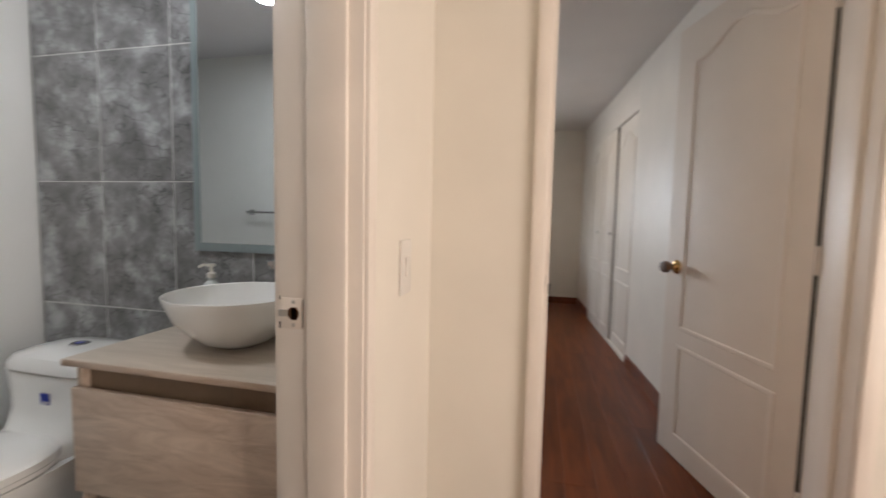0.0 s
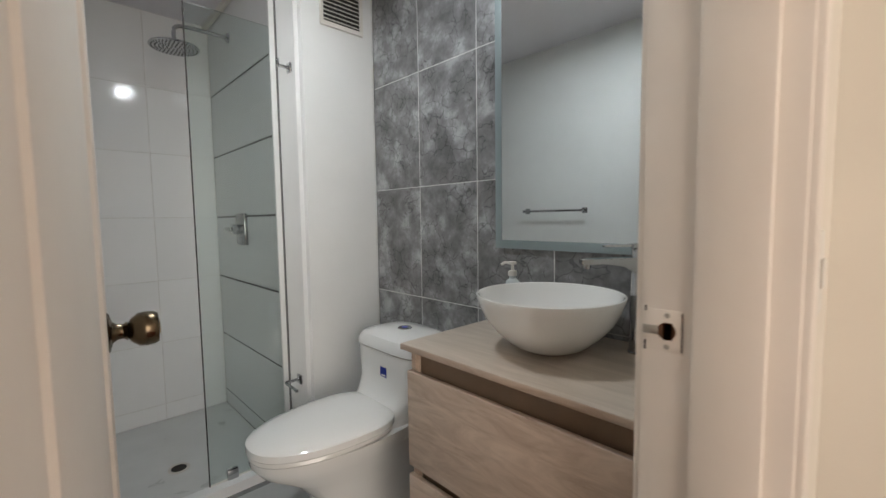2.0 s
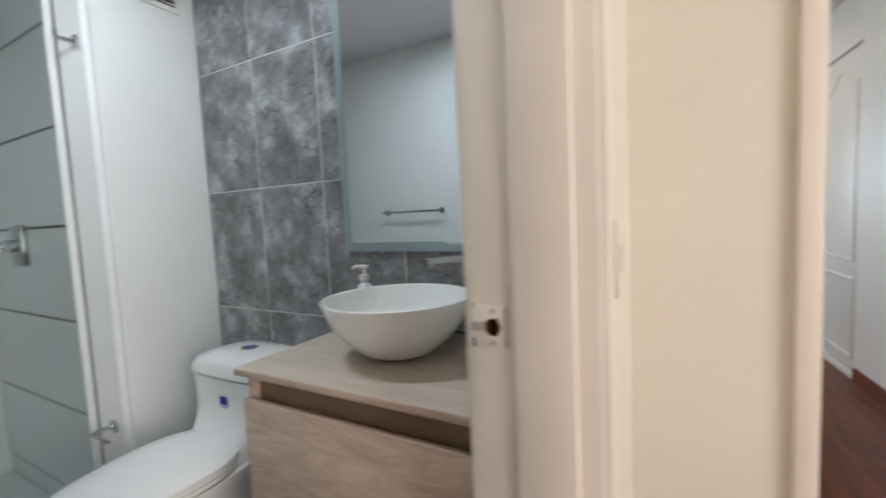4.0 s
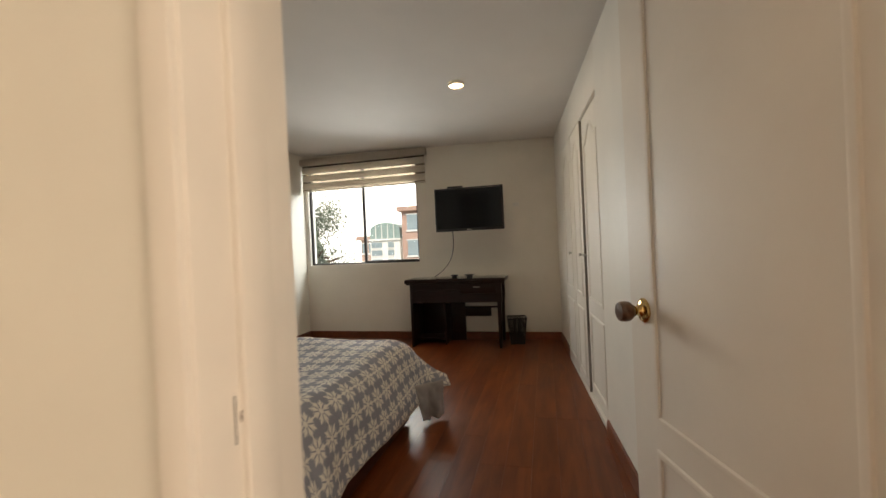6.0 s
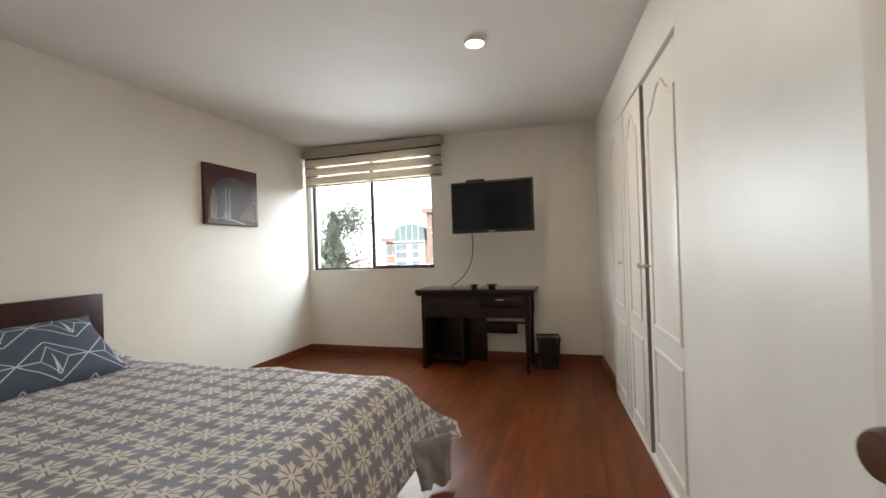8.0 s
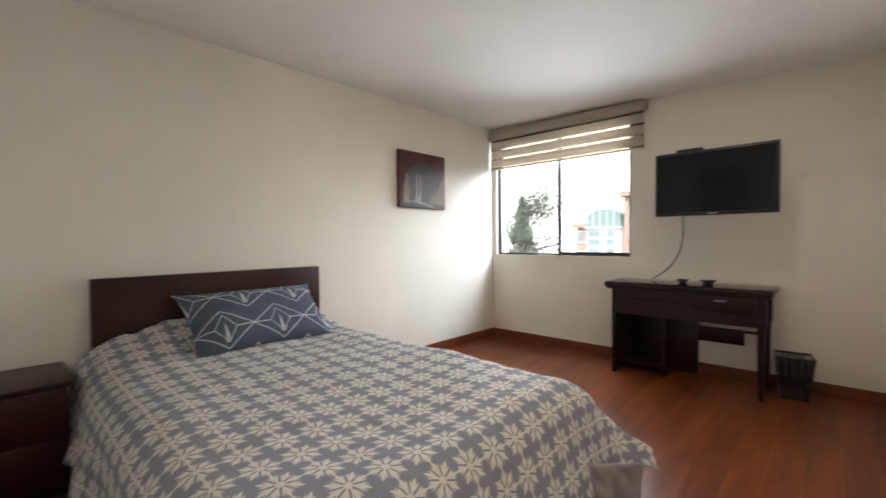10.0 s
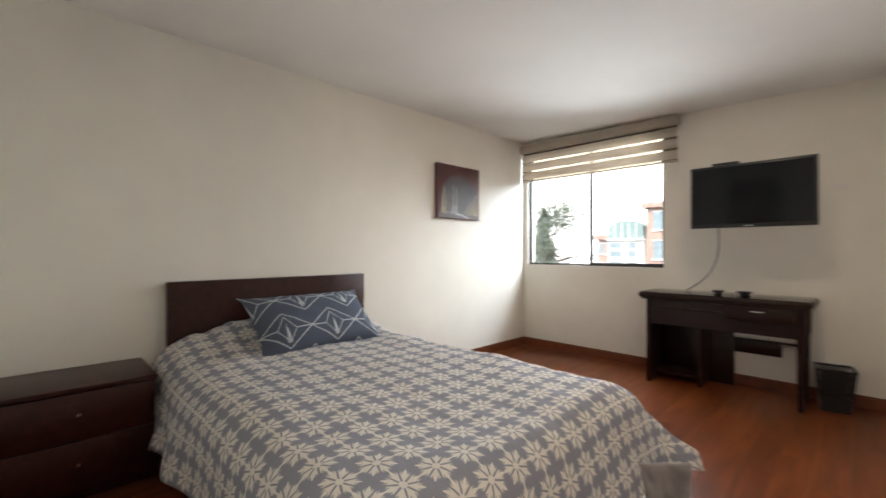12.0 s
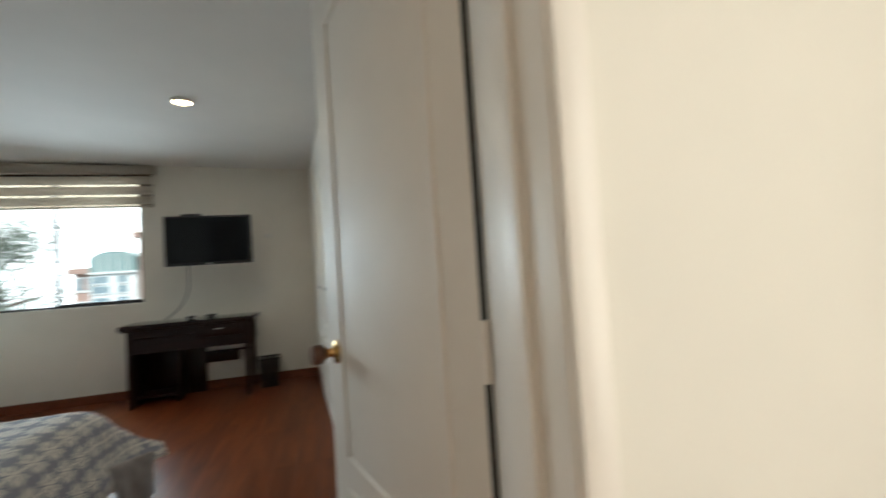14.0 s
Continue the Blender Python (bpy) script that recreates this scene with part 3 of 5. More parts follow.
structure("trim_shower", [(X_COL - 0.146, X_COL - 0.132, Y_SHW - 0.011, Y_SHW + 0.012, BFLOOR, BCEIL - 0.02)], M_bathwall, "white edge profile at the shower wall", "trim")
structure("trim_bath_ceiling", [(X_SHW, X_COL - 0.134, Y_SHW - 0.030, Y_SHW - 0.009, BCEIL - 0.03, BCEIL), (X_COL, X_BATH, Y_GREY - 0.022, Y_GREY - 0.001, BCEIL - 0.03, BCEIL)], M_white, "white strip between tiles and ceiling", "trim")
# the wall with the built-in closet is turned a little to fit the camera's view
CL0, CL1 = 6.105, 7.73
side_wall = thing("wall_closet", "cream-white wall around the built-in closet", "wall", (closet_x(Y_BED), Y_BED, 0), SLANT_DEG, kind="structure")


def cy(y):
    """Distance along the askew wall for a y of the plan."""
    return (y - Y_BED) / math.cos(radians(SLANT_DEG))


part("plaster_near", B(-0.012, 0.15, -0.02, cy(CL0), 0, 2.285), M_closet, side_wall, smooth=False)
part("plaster_far", B(0.003, 0.15, cy(CL1), cy(Y_FAR) + 0.02, 0, CEIL), M_closet, side_wall, smooth=False)
part("fascia", B(-0.0125, 0.15, cy(CL0), cy(CL1), 1.995, 2.285, bevel=0.002), M_closet, side_wall, "plain white board over the closet doors")
part("upper_strip", B(0.006, 0.15, -0.02, cy(CL1), 2.285, CEIL), M_closet, side_wall, "recessed strip under the ceiling", smooth=False)


# ---- skirting ----
def skirting(name, m, length):
    bm = bmesh.new()
    box(bm, 0, length, 0, 0.013, 0, 0.078)
    box(bm, 0, length, 0, 0.009, 0.078, 0.088)
    ob = part(name, bm, M_base, smooth=False)
    ob.matrix_world = m
    return tagged(ob, "red-brown wooden skirting board along the wall", "skirting", kind="structure")


skirting("baseboard_left", pose(X_LEFT, Y_FAR, 0, 0, 0, -90), Y_FAR - Y_BED)
skirting("baseboard_window", pose(closet_x(Y_FAR), Y_FAR, 0, 0, 0, 180), closet_x(Y_FAR) - X_LEFT)
skirting("baseboard_bed", pose(X_LEFT, bed_wall_y(X_LEFT), 0, 0, 0, math.degrees(math.atan(0.042))), DX0 - 0.06 - X_LEFT)
skirting("baseboard_closet", pose(closet_x(Y_BED) - 0.013, Y_BED, 0, 0, 0, 90 + SLANT_DEG), cy(CL0) - 0.01)
skirting("baseboard_closet_end", pose(closet_x(CL1 + 0.02), CL1 + 0.02, 0, 0, 0, 90 + SLANT_DEG), cy(Y_FAR) - cy(CL1) - 0.03)


# ---- door linings ----
def lining(name, m, width, depth, height, label, stop_at, back=(0.0, 0.0)):
    """Frame round a doorway: local x across it, y through the wall, with a stop bead; the first inner casing may be set back by (x, y)."""
    e = thing(name, label, "door frame", kind="structure")
    e.matrix_world = m
    for n, a, b in (("jamb", -0.03, 0.0), ("jamb", width, width + 0.03)):
        bm = B(a, b, -0.012, depth + 0.012, 0, height + 0.03, bevel=0.003)
        part(n, bm, M_trimpaint, e)
    part("head", B(0, width, -0.012, depth + 0.012, height, height + 0.03, bevel=0.003), M_trimpaint, e)
    for a, b in ((0, 0.012), (width - 0.012, width)):
        part("stop", B(a, b, stop_at[0], stop_at[1], 0, height - 0.012, bevel=0.003), M_trimpaint, e)
    part("stop", B(0, width, stop_at[0], stop_at[1], height - 0.012, height, bevel=0.002), M_trimpaint, e)
    for y0, y1 in ((-0.022, 0.0), (depth, depth + 0.022)):
        for a, b in ((-0.045, -0.004), (width + 0.004, width + 0.045)):
            bx_, by_ = back if a < 0 and y0 > 0 else (0, 0)
            part("casing", B(a - bx_, b - bx_, y0 + by_, y1 + by_, 0, height + 0.045, bevel=0.004), M_trimpaint, e)
        part("casing", B(-0.004, width + 0.004, y0, y1, height + 0.004, height + 0.045, bevel=0.004), M_trimpaint, e)
    return e


frame_bed = lining("door_frame_bedroom", pose(DX0, Y_END, 0), DX1 - DX0, Y_BED - Y_END, DH, "white painted wooden bedroom door frame", (0.05, 0.11), (0.053, 0.057))
frame_bath = lining("door_frame_bathroom", pose(X_COR, BY0, BFLOOR, 0, 0, 90), BY1 - BY0, X_COR - X_BATH, DH - BFLOOR, "chipped white painted bathroom door frame", (0.02, 0.105))


def strike(parent, m):
    """Painted-over strike plate with a latch hole, screws and a worn lip."""
    s = part("strike_plate", B(-0.026, 0.026, 0, 0.002, -0.032, 0.032, bevel=0.0008), M_trimpaint, parent, "strike plate painted over in white, with scratches")
    s.matrix_local = m
    bm = bmesh.new()
    lathe(bm, [(0, 0), (0.013, 0), (0.013, 0.0015), (0, 0.0015)], 20, pose(0.004, 0.0035, 0, 90, 0, 0))
    box(bm, -0.001, 0.012, 0.002, 0.0035, -0.013, 0.013)
    part("latch_hole", bm, M_knobwood, s, "dark brown latch hole")
    for z in (-0.024, 0.024):
        bm = bmesh.new()
        lathe(bm, [(0, 0), (0.0045, 0), (0.004, 0.0012), (0, 0.0015)], 12, pose(0.004, 0.0018, z, -90, 0, 0))
        part("screw", bm, M_steel, s)
    part("lip", B(-0.03, -0.008, 0.0022, 0.004, -0.007, 0.007, bevel=0.0006), M_steel, s, "scratched bare metal lip")
    part("scratch", box(B(-0.028, -0.0255, 0.0022, 0.003, 0.018, 0.033), -0.0275, -0.0255, 0.0022, 0.003, -0.036, -0.028), M_dark, s)
    part("scratch", B(0.0245, 0.026, 0.0022, 0.003, -0.03, 0.028), M_dark, s)
    return s


# bathroom: on the jamb that faces back along the corridor
strike(frame_bath, pose(BY1 - BY0 + 0.0005, X_COR - 0.500, 0.933 - BFLOOR, 0, 0, 90) @ pose(0, 0, 0, 0, 180, 0))
strike(frame_bed, pose(-0.0005, 4.0 - Y_END, 0.933, 0, 0, -90))


# ---- doors ----
def arch(t, rise):
    """Height of the arched top of a panel at 0..1 across it: flat shoulders and a round crown."""
    s = abs(t - 0.5) * 2
    return rise * (0.5 + 0.5 * math.cos(math.pi * min(s / 0.82, 1)))


def panel_moulding(y0, y1, z0, z1, rise=0.0, w=0.022, h=0.007, n=28):
    """A raised bead round a door panel, on the plane x = 0, standing out towards -x."""
    path = [(y0, z0), (y1, z0)]
    path += [(y1 + (y0 - y1) * i / n, z1 + arch(i / n, rise)) for i in range(n + 1)]
    c = Vector(((y0 + y1) / 2, (z0 + z1) / 2))
    prof = [(0, 0), (0.15, 0.7), (0.5, 1.0), (0.85, 0.7), (1, 0)]
    bm = bmesh.new()
    rings = []
    N = len(path)
    for i, p in enumerate(path):
        p = Vector(p)
        a, b = Vector(path[i - 1]), Vector(path[(i + 1) % N])
        d1, d2 = (p - a), (b - p)
        d1 = d1.normalized() if d1.length > 1e-6 else d2.normalized()
        d2 = d2.normalized() if d2.length > 1e-6 else d1
        n1, n2 = Vector((-d1.y, d1.x)), Vector((-d2.y, d2.x))
        k = (n1 + n2)
        k = k / max(k.length_squared / 2, 0.5)
        rings.append([bm.verts.new((-h * v, p.x + k.x * w * u, p.y + k.y * w * u)) for u, v in prof])
    for i in range(N):
        a, b = rings[i], rings[(i + 1) % N]
        for j in range(len(prof) - 1):
            bm.faces.new((a[j], a[j + 1], b[j + 1], b[j]))
    return bm


def knob(parent, m, ball, neck, rough_ball=False):
    """Door knob: rosette, neck and ball, along local z."""
    k = part("knob", lathe(bmesh.new(), [(0, 0.030), (0.012, 0.030), (0.019, 0.034), (0.0275, 0.045), (0.0285, 0.056), (0.0275, 0.066), (0.024, 0.072), (0.012, 0.0735), (0, 0.0735)], 28), ball, parent,
             "dark brown turned knob" if ball is M_knobwood else "antique bronze knob")
    k.matrix_local = m
    part("rosette", lathe(bmesh.new(), [(0, 0), (0.034, 0), (0.034, 0.003), (0.030, 0.007), (0.018, 0.010), (0.013, 0.016), (0.012, 0.024), (0.016, 0.030), (0, 0.030)], 28), neck, k)
    if ball is not M_knobwood:
        part("keyhole", lathe(bmesh.new(), [(0, 0.0735), (0.012, 0.0735), (0.011, 0.0745), (0, 0.0748)], 20), M_brass, k)
    return k


def panel_door(name, m, length, z0, height, label, ball, neck, knob_z, backset):
    """Door leaf along local y from its hinge; the panelled face looks towards -x."""
    d = thing(name, label, "door", kind="structure")
    d.matrix_world = m
    part("leaf", B(0, 0.038, 0.010, length, z0, z0 + height, bevel=0.003), M_doorpaint, d)
    for side in (0, 1):
        for a, b, c, e, r in ((0.11, length - 0.12, z0 + 0.10, z0 + 0.55, 0.0), (0.11, length - 0.12, z0 + 0.62, z0 + height - 0.17, 0.075)):
            p = part("panel_moulding", panel_moulding(a, b, c, e, r), M_doorpaint, d)
            if side:
                p.matrix_local = Matrix.Translation((0.038, 0, 0)) @ Matrix.Diagonal((-1, 1, 1, 1))
    for side in (0, 1):
        knob(d, pose(0 if side == 0 else 0.038, length - backset, knob_z, 0, -90 if side == 0 else 90, 0), ball, neck)
    part("latch", B(0.010, 0.028, length - 0.001, length + 0.0015, knob_z - 0.028, knob_z + 0.028, bevel=0.0006), M_steel, d)
    # dark strip filling the hinge gap, the rebate's shade put into its colour
    part("hinge_gap_shade", B(0.0015, 0.030, 0.001, 0.0095, z0, z0 + height), M_dark, d, "dark strip painted for the shade in the hinge gap")
    for hz in (0.22, 1.02, 1.82):
        h = part("hinge", lathe(bmesh.new(), [(0, -0.045), (0.006, -0.045), (0.006, 0.045), (0, 0.045)], 12), M_trimpaint, d, "painted hinge")
        h.matrix_local = pose(-0.004, -0.006, z0 + hz)
        part("hinge_plate", B(-0.001, 0.022, -0.003, 0.001, z0 + hz - 0.045, z0 + hz + 0.045), M_trimpaint, d)
    return d


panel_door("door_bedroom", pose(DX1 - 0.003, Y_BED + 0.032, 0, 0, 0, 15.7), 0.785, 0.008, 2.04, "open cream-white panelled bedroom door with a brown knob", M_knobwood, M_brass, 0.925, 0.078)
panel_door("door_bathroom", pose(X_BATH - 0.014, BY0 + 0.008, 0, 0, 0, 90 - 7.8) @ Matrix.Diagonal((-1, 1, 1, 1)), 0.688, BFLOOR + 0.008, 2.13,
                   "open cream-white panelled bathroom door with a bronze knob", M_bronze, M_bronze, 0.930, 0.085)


# ---- closet ----
def closet():
    c = thing("closet", "white built-in closet with arched panel doors", "closet", (closet_x(CL0), CL0, 0), SLANT_DEG)
    L = cy(CL1) - cy(CL0)
    part("body", box(box(B(0.03, 0.55, 0, L, 0, 0.1), 0.53, 0.55, 0, L, 0.1, 1.99), 0.03, 0.53, 0, L, 1.97, 1.99), M_closet, c)
    part("plinth", B(-0.014, 0.03, 0, L, 0, 0.028, bevel=0.003), M_closet, c)
    # near-black sheet close behind the doors paints in the closet's inner shade
    part("inside", B(0.020, 0.029, 0.002, L - 0.002, 0.03, 1.99), M_dark, c, "dark sheet behind the doors, painted for the shade inside")
    edges = [0.0, 0.605, 1.055, L]
    for i, (a, b) in enumerate(zip(edges, edges[1:])):
        g0, g1 = ((0.0015, 0.016), (0.002, 0.004), (0.004, 0.0015))[i]
        xf = (0.004, -0.012, -0.016)[i]
        d = part("door", B(xf, xf + (0.022 if i else 0.015), a + g0, b - g1, 0.032, 1.985, bevel=0.003), M_closet, c)
        for z0, z1, r in ((0.11, 0.62, 0.0), (0.71, 1.80, 0.10)):
            p = part("panel_moulding", panel_moulding(a + 0.075, b - 0.085, z0, z1, r, w=0.026, h=0.010), M_closet, d)
            p.matrix_local = pose(xf, 0, 0)
        if i == 1:
            # strip added on the door's edge, the gap's shade put into its colour
            part("edge_shade", B(xf + 0.002, xf + 0.021, a + 0.0002, a + 0.0018, 0.032, 1.985), M_gapshade, d, "grey-brown strip painted for the shade along the door's edge")
        kp = (b - 0.045, a + 0.03, a + 0.09)[i]
        k = part("knob", lathe(bmesh.new(), [(0, 0), (0.010, 0), (0.007, 0.004), (0.006, 0.012), (0.012, 0.02), (0.0145, 0.026), (0.012, 0.031), (0, 0.032)], 20), M_steel, d, "small metal knob")
        k.matrix_local = pose(xf, kp, 1.025, 0, -90, 0)


closet()


# ---- window, blind ----
def window():
    w = thing("window_bedroom", "dark metal sliding window with two panes", "window", kind="structure")
    y0, y1 = Y_FAR + 0.035, Y_FAR + 0.075
    f = 0.022
    for n, b in (("window_frame", (WX0, WX1, y0, y1, WZ0, WZ0 + f)), ("window_frame", (WX0, WX1, y0, y1, WZ1 - f, WZ1)),
                 ("window_frame", (WX0, WX0 + f, y0, y1, WZ0 + f, WZ1 - f)), ("window_frame", (WX1 - f, WX1, y0, y1, WZ0 + f, WZ1 - f))):
        part(n, B(*b, bevel=0.002), M_darkmetal, w)
    xm = -0.875
    part("mullion", B(xm - 0.016, xm + 0.016, y0 + 0.005, y1 - 0.002, WZ0 + f, WZ1 - f, bevel=0.002), M_darkmetal, w)
    part("sash_rail", B(xm, WX1 - f, y0 + 0.008, y1 - 0.005, WZ0 + f, WZ0 + f + 0.016, bevel=0.002), M_darkmetal, w)
    for a, b in ((WX0 + f, xm), (xm, WX1 - f)):
        p = part("pane", B(a, b, y0 + 0.02, y0 + 0.024, WZ0 + f, WZ1 - f), M_pane, w)
        p.visible_shadow = False
    part("window_sill", B(WX0 - 0.0, WX1 + 0.0, Y_FAR + 0.001, y0, WZ0 - 0.004, WZ0 + 0.002, bevel=0.001), M_wall, w)


window()


def blind():
    b = thing("zebra_blind", "beige day-and-night blind half rolled up under a box", "blind", (0, 0, 0))
    x0, x1 = X_LEFT + 0.012, 0.005
    yb = Y_FAR - 0.05
    part("box", B(x0 - 0.008, x1 + 0.008, yb - 0.045, Y_FAR - 0.001, 2.265, 2.352, bevel=0.008), M_blind, b, "grey-beige cover box")
    # alternating cloth bands and sheer gaps, the cloth slightly bowed
    z = 2.265
    for i, h in enumerate((0.081, 0.081, 0.081)):
        part("sheer_band", B(x0 + 0.01, x1 - 0.01, yb, yb + 0.001, z - 0.022, z), M_sheer, b, "thin see-through band")
        bm = bmesh.new()
        n = 8
        prev = None
        for k in range(n + 1):
            zz = z - 0.022 - h * k / n
            yy = yb - 0.012 * math.sin(math.pi * k / n)
            cur = [bm.verts.new((x0 + 0.01, yy, zz)), bm.verts.new((x1 - 0.01, yy, zz)), bm.verts.new((x1 - 0.01, yy + 0.003, zz)), bm.verts.new((x0 + 0.01, yy + 0.003, zz))]
            if prev:
                for j in range(4):
                    bm.faces.new((prev[j], prev[(j + 1) % 4], cur[(j + 1) % 4], cur[j]))
            prev = cur
        part("cloth_band", bm, M_blind, b)
        z -= 0.022 + h
    part("bottom_bar", B(x0 + 0.006, x1 - 0.006, yb - 0.01, yb + 0.012, z - 0.03, z - 0.012, bevel=0.005), M_blind, b)
    part("sheer_band", B(x0 + 0.01, x1 - 0.01, yb, yb + 0.001, z - 0.014, z), M_sheer, b)
    bm = bmesh.new()
    tube(bm, [(x1 + 0.003, yb, 2.28), (x1 + 0.003, yb, 1.5)], 0.0015, 6)
    part("cord", bm, M_white, b)


blind()


# ---- bed ----
def grid_mesh(bm, nu, nv, f, uv=None):
    vs = [[bm.verts.new(f(i / nu, j / nv)) for j in range(nv + 1)] for i in range(nu + 1)]
    lay = bm.loops.layers.uv.new("UVMap") if uv else None
    for i in range(nu):
        for j in range(nv):
            fc = bm.faces.new((vs[i][j], vs[i + 1][j], vs[i + 1][j + 1], vs[i][j + 1]))
            if uv:
                for lp, (a, b) in zip(fc.loops, ((i, j), (i + 1, j), (i + 1, j + 1), (i, j + 1))):
                    lp[lay].uv = uv(a / nu, b / nv)
    return bm


BED_Y0, BED_Y1, BED_TOP = 4.80, 6.22, 0.527


def bed():
    b = thing("bed", "double bed with a dark mahogany headboard", "bed")
    part("headboard", B(X_LEFT + 0.015, X_LEFT + 0.072, 4.851, 6.19, 0.02, 0.936, bevel=0.004), M_mahog, b)
    part("bed_base", B(-1.62, 0.485, 4.94, 6.10, 0.02, 0.27, bevel=0.01), M_mahog, b, "dark box base")
    for x in (-1.5, 0.43):
        for y in (5.0, 6.02):
            part("leg", lathe(bmesh.new(), [(0, 0), (0.022, 0), (0.03, 0.03), (0, 0.03)], 16, pose(x, y, 0)), M_mahog, b)
    part("mattress", B(-1.62, 0.38, 4.92, 6.10, 0.27, 0.45, bevel=0.04, seg=4), M_lining, b, "pale mattress")
    d = new("duvet")
    tagged(d, "grey duvet printed with cream snowflakes draped over the bed", "duvet")
    # cloth coordinates: s from head to foot, t across
    S_TOP, S_ALL = 1.93, 2.42
    T0, T1, HANG0, HANG1 = BED_Y0 + 0.115, BED_Y1 - 0.09, 0.46, 0.40
    W = T1 - T0
    rnd = random.Random(5)

    def surf(s, t):
        ds = max(s - S_TOP, 0.0)
        dt = -t if t < 0 else (t - W if t > W else 0.0)
        sg = -1 if t < 0 else 1
        dd = (ds ** 4 + dt ** 4) ** 0.25
        x = -1.60 + min(s, S_TOP)
        y = T0 + min(max(t, 0), W)
        head = max(0.0, 1 - s / 0.40)
        edge = min(max((t + 0.1) / 0.35, 0), 1) * min(max((W + 0.1 - t) / 0.35, 0), 1)
        z = BED_TOP + 0.14 * (head * head * (3 - 2 * head)) * (0.35 + 0.65 * edge)
        z += 0.018 * math.sin(2.1 * s + 1.0) * math.sin(2.3 * t + 0.4)
        z += 0.016 * noise.noise(Vector((s * 3.2, t * 3.2, 1.7))) + 0.008 * noise.noise(Vector((s * 9, t * 9, 4.2)))
        z += 0.022 * max(0.0, 1 - s / 0.65) * noise.noise(Vector((s * 5, t * 13, 7))) + 0.006 * abs(noise.noise(Vector((s * 6 + t * 3, t * 5, 3))))
        if dd > 0:
            R = 0.16
            a = min(dd / R, 1.32)
            out = R * math.sin(a)
            drop = R * (1 - math.cos(a))
            if dd > R * 1.32:
                rest = dd - R * 1.32
                fold = 0.028 * math.sin(9 * (s if dt > ds else t) + 2.0 * math.sin(3 * (s + t)))
                flare = 0.25 + 0.55 * (min(ds, dt) / (max(ds, dt) + 1e-6))
                out += rest * flare * 0.8 + fold * min(rest / 0.2, 1)
                drop += rest * math.sqrt(max(1 - (flare * 0.8) ** 2, 0.1))
            x += out * ds / math.hypot(ds, dt) * (1 + 0.35 * min(ds, dt) / max(ds, dt))
            y += sg * out * dt / math.hypot(ds, dt) * (1 + 0.35 * min(ds, dt) / max(ds, dt))
            z -= drop
        return x, y, max(z, 0.012 + 0.01 * abs(noise.noise(Vector((s * 5, t * 5, 0)))))

    def f(u, v):
        return surf(u * S_ALL, -HANG0 + v * (W + HANG0 + HANG1))

    cover = part("cover", grid_mesh(bmesh.new(), 120, 110, f, lambda u, v: (u * S_ALL, v * (W + HANG0 + HANG1))), M_snow, d)
    so = cover.modifiers.new("thick", "SOLIDIFY")
    so.thickness, so.offset = 0.012, -1

    def flap(u, v):
        a, b = Vector((0.535, 6.07, 0.25)), Vector((0.685, 6.225, 0.25))
        p = a.lerp(b, u)
        w = math.sin(u * 11) * 0.014 * v + 0.01 * noise.noise(Vector((u * 5, v * 4, 2)))
        return p.x + 0.04 * v * (1 - u) + w, p.y + 0.03 * v * (1 - u) - w, p.z - 0.232 * v + 0.008 * math.sin(u * 17) * v

    fl = part("lining", grid_mesh(bmesh.new(), 26, 18, flap, lambda u, v: (u * 0.24, v * 0.25)), M_lining, d, "pale lining hanging at the foot corner")
    so = fl.modifiers.new("thick", "SOLIDIFY")
    so.thickness = 0.006


bed()


def pillow():
    p = tagged(new("pillow"), "slate-blue pillow with white diamond lines leaning on the headboard", "pillow")
    p.matrix_world = pose(-1.30, 5.60, 0.672, 0, 42, 2)
    Wp, Hp = 0.405, 0.228

    def side(sgn):
        def f(u, v):
            a, b = u * 2 - 1, v * 2 - 1
            # pinched corners, full middle
            pin = 1 - 0.10 * (b * b) * (1 - a * a * 0.2)
            ex = 1 + 0.05 * abs(a) ** 6 * abs(b) ** 6
            y = a * Wp * (1 - 0.06 * (1 - a * a) * 0) * (1 - 0.05 * (1 - b * b) * abs(a) ** 3) * ex
            x = b * Hp * (1 - 0.09 * (1 - a * a) * abs(b) ** 3) * ex
            th = 0.088 * ((1 - abs(a) ** 3.2) * (1 - abs(b) ** 3.0)) ** 0.62
            th += 0.007 * noise.noise(Vector((a * 4, b * 4, sgn))) * (1 - max(abs(a), abs(b)) ** 4)
            return x, y, sgn * th
        return f

    bm = bmesh.new()
    grid_mesh(bm, 44, 34, side(1), lambda u, v: (u * 2 * Wp, v * 2 * Hp))
    bm2 = bmesh.new()
    grid_mesh(bm2, 44, 34, side(-1), lambda u, v: (u * 2 * Wp, v * 2 * Hp))
    tmp = bpy.data.meshes.new("back")
    bm2.to_mesh(tmp)
    bm2.free()
    bm.from_mesh(tmp)
    bmesh.ops.remove_doubles(bm, verts=bm.verts, dist=0.0005)
    part("cushion", bm, M_pillow, p)


pillow()


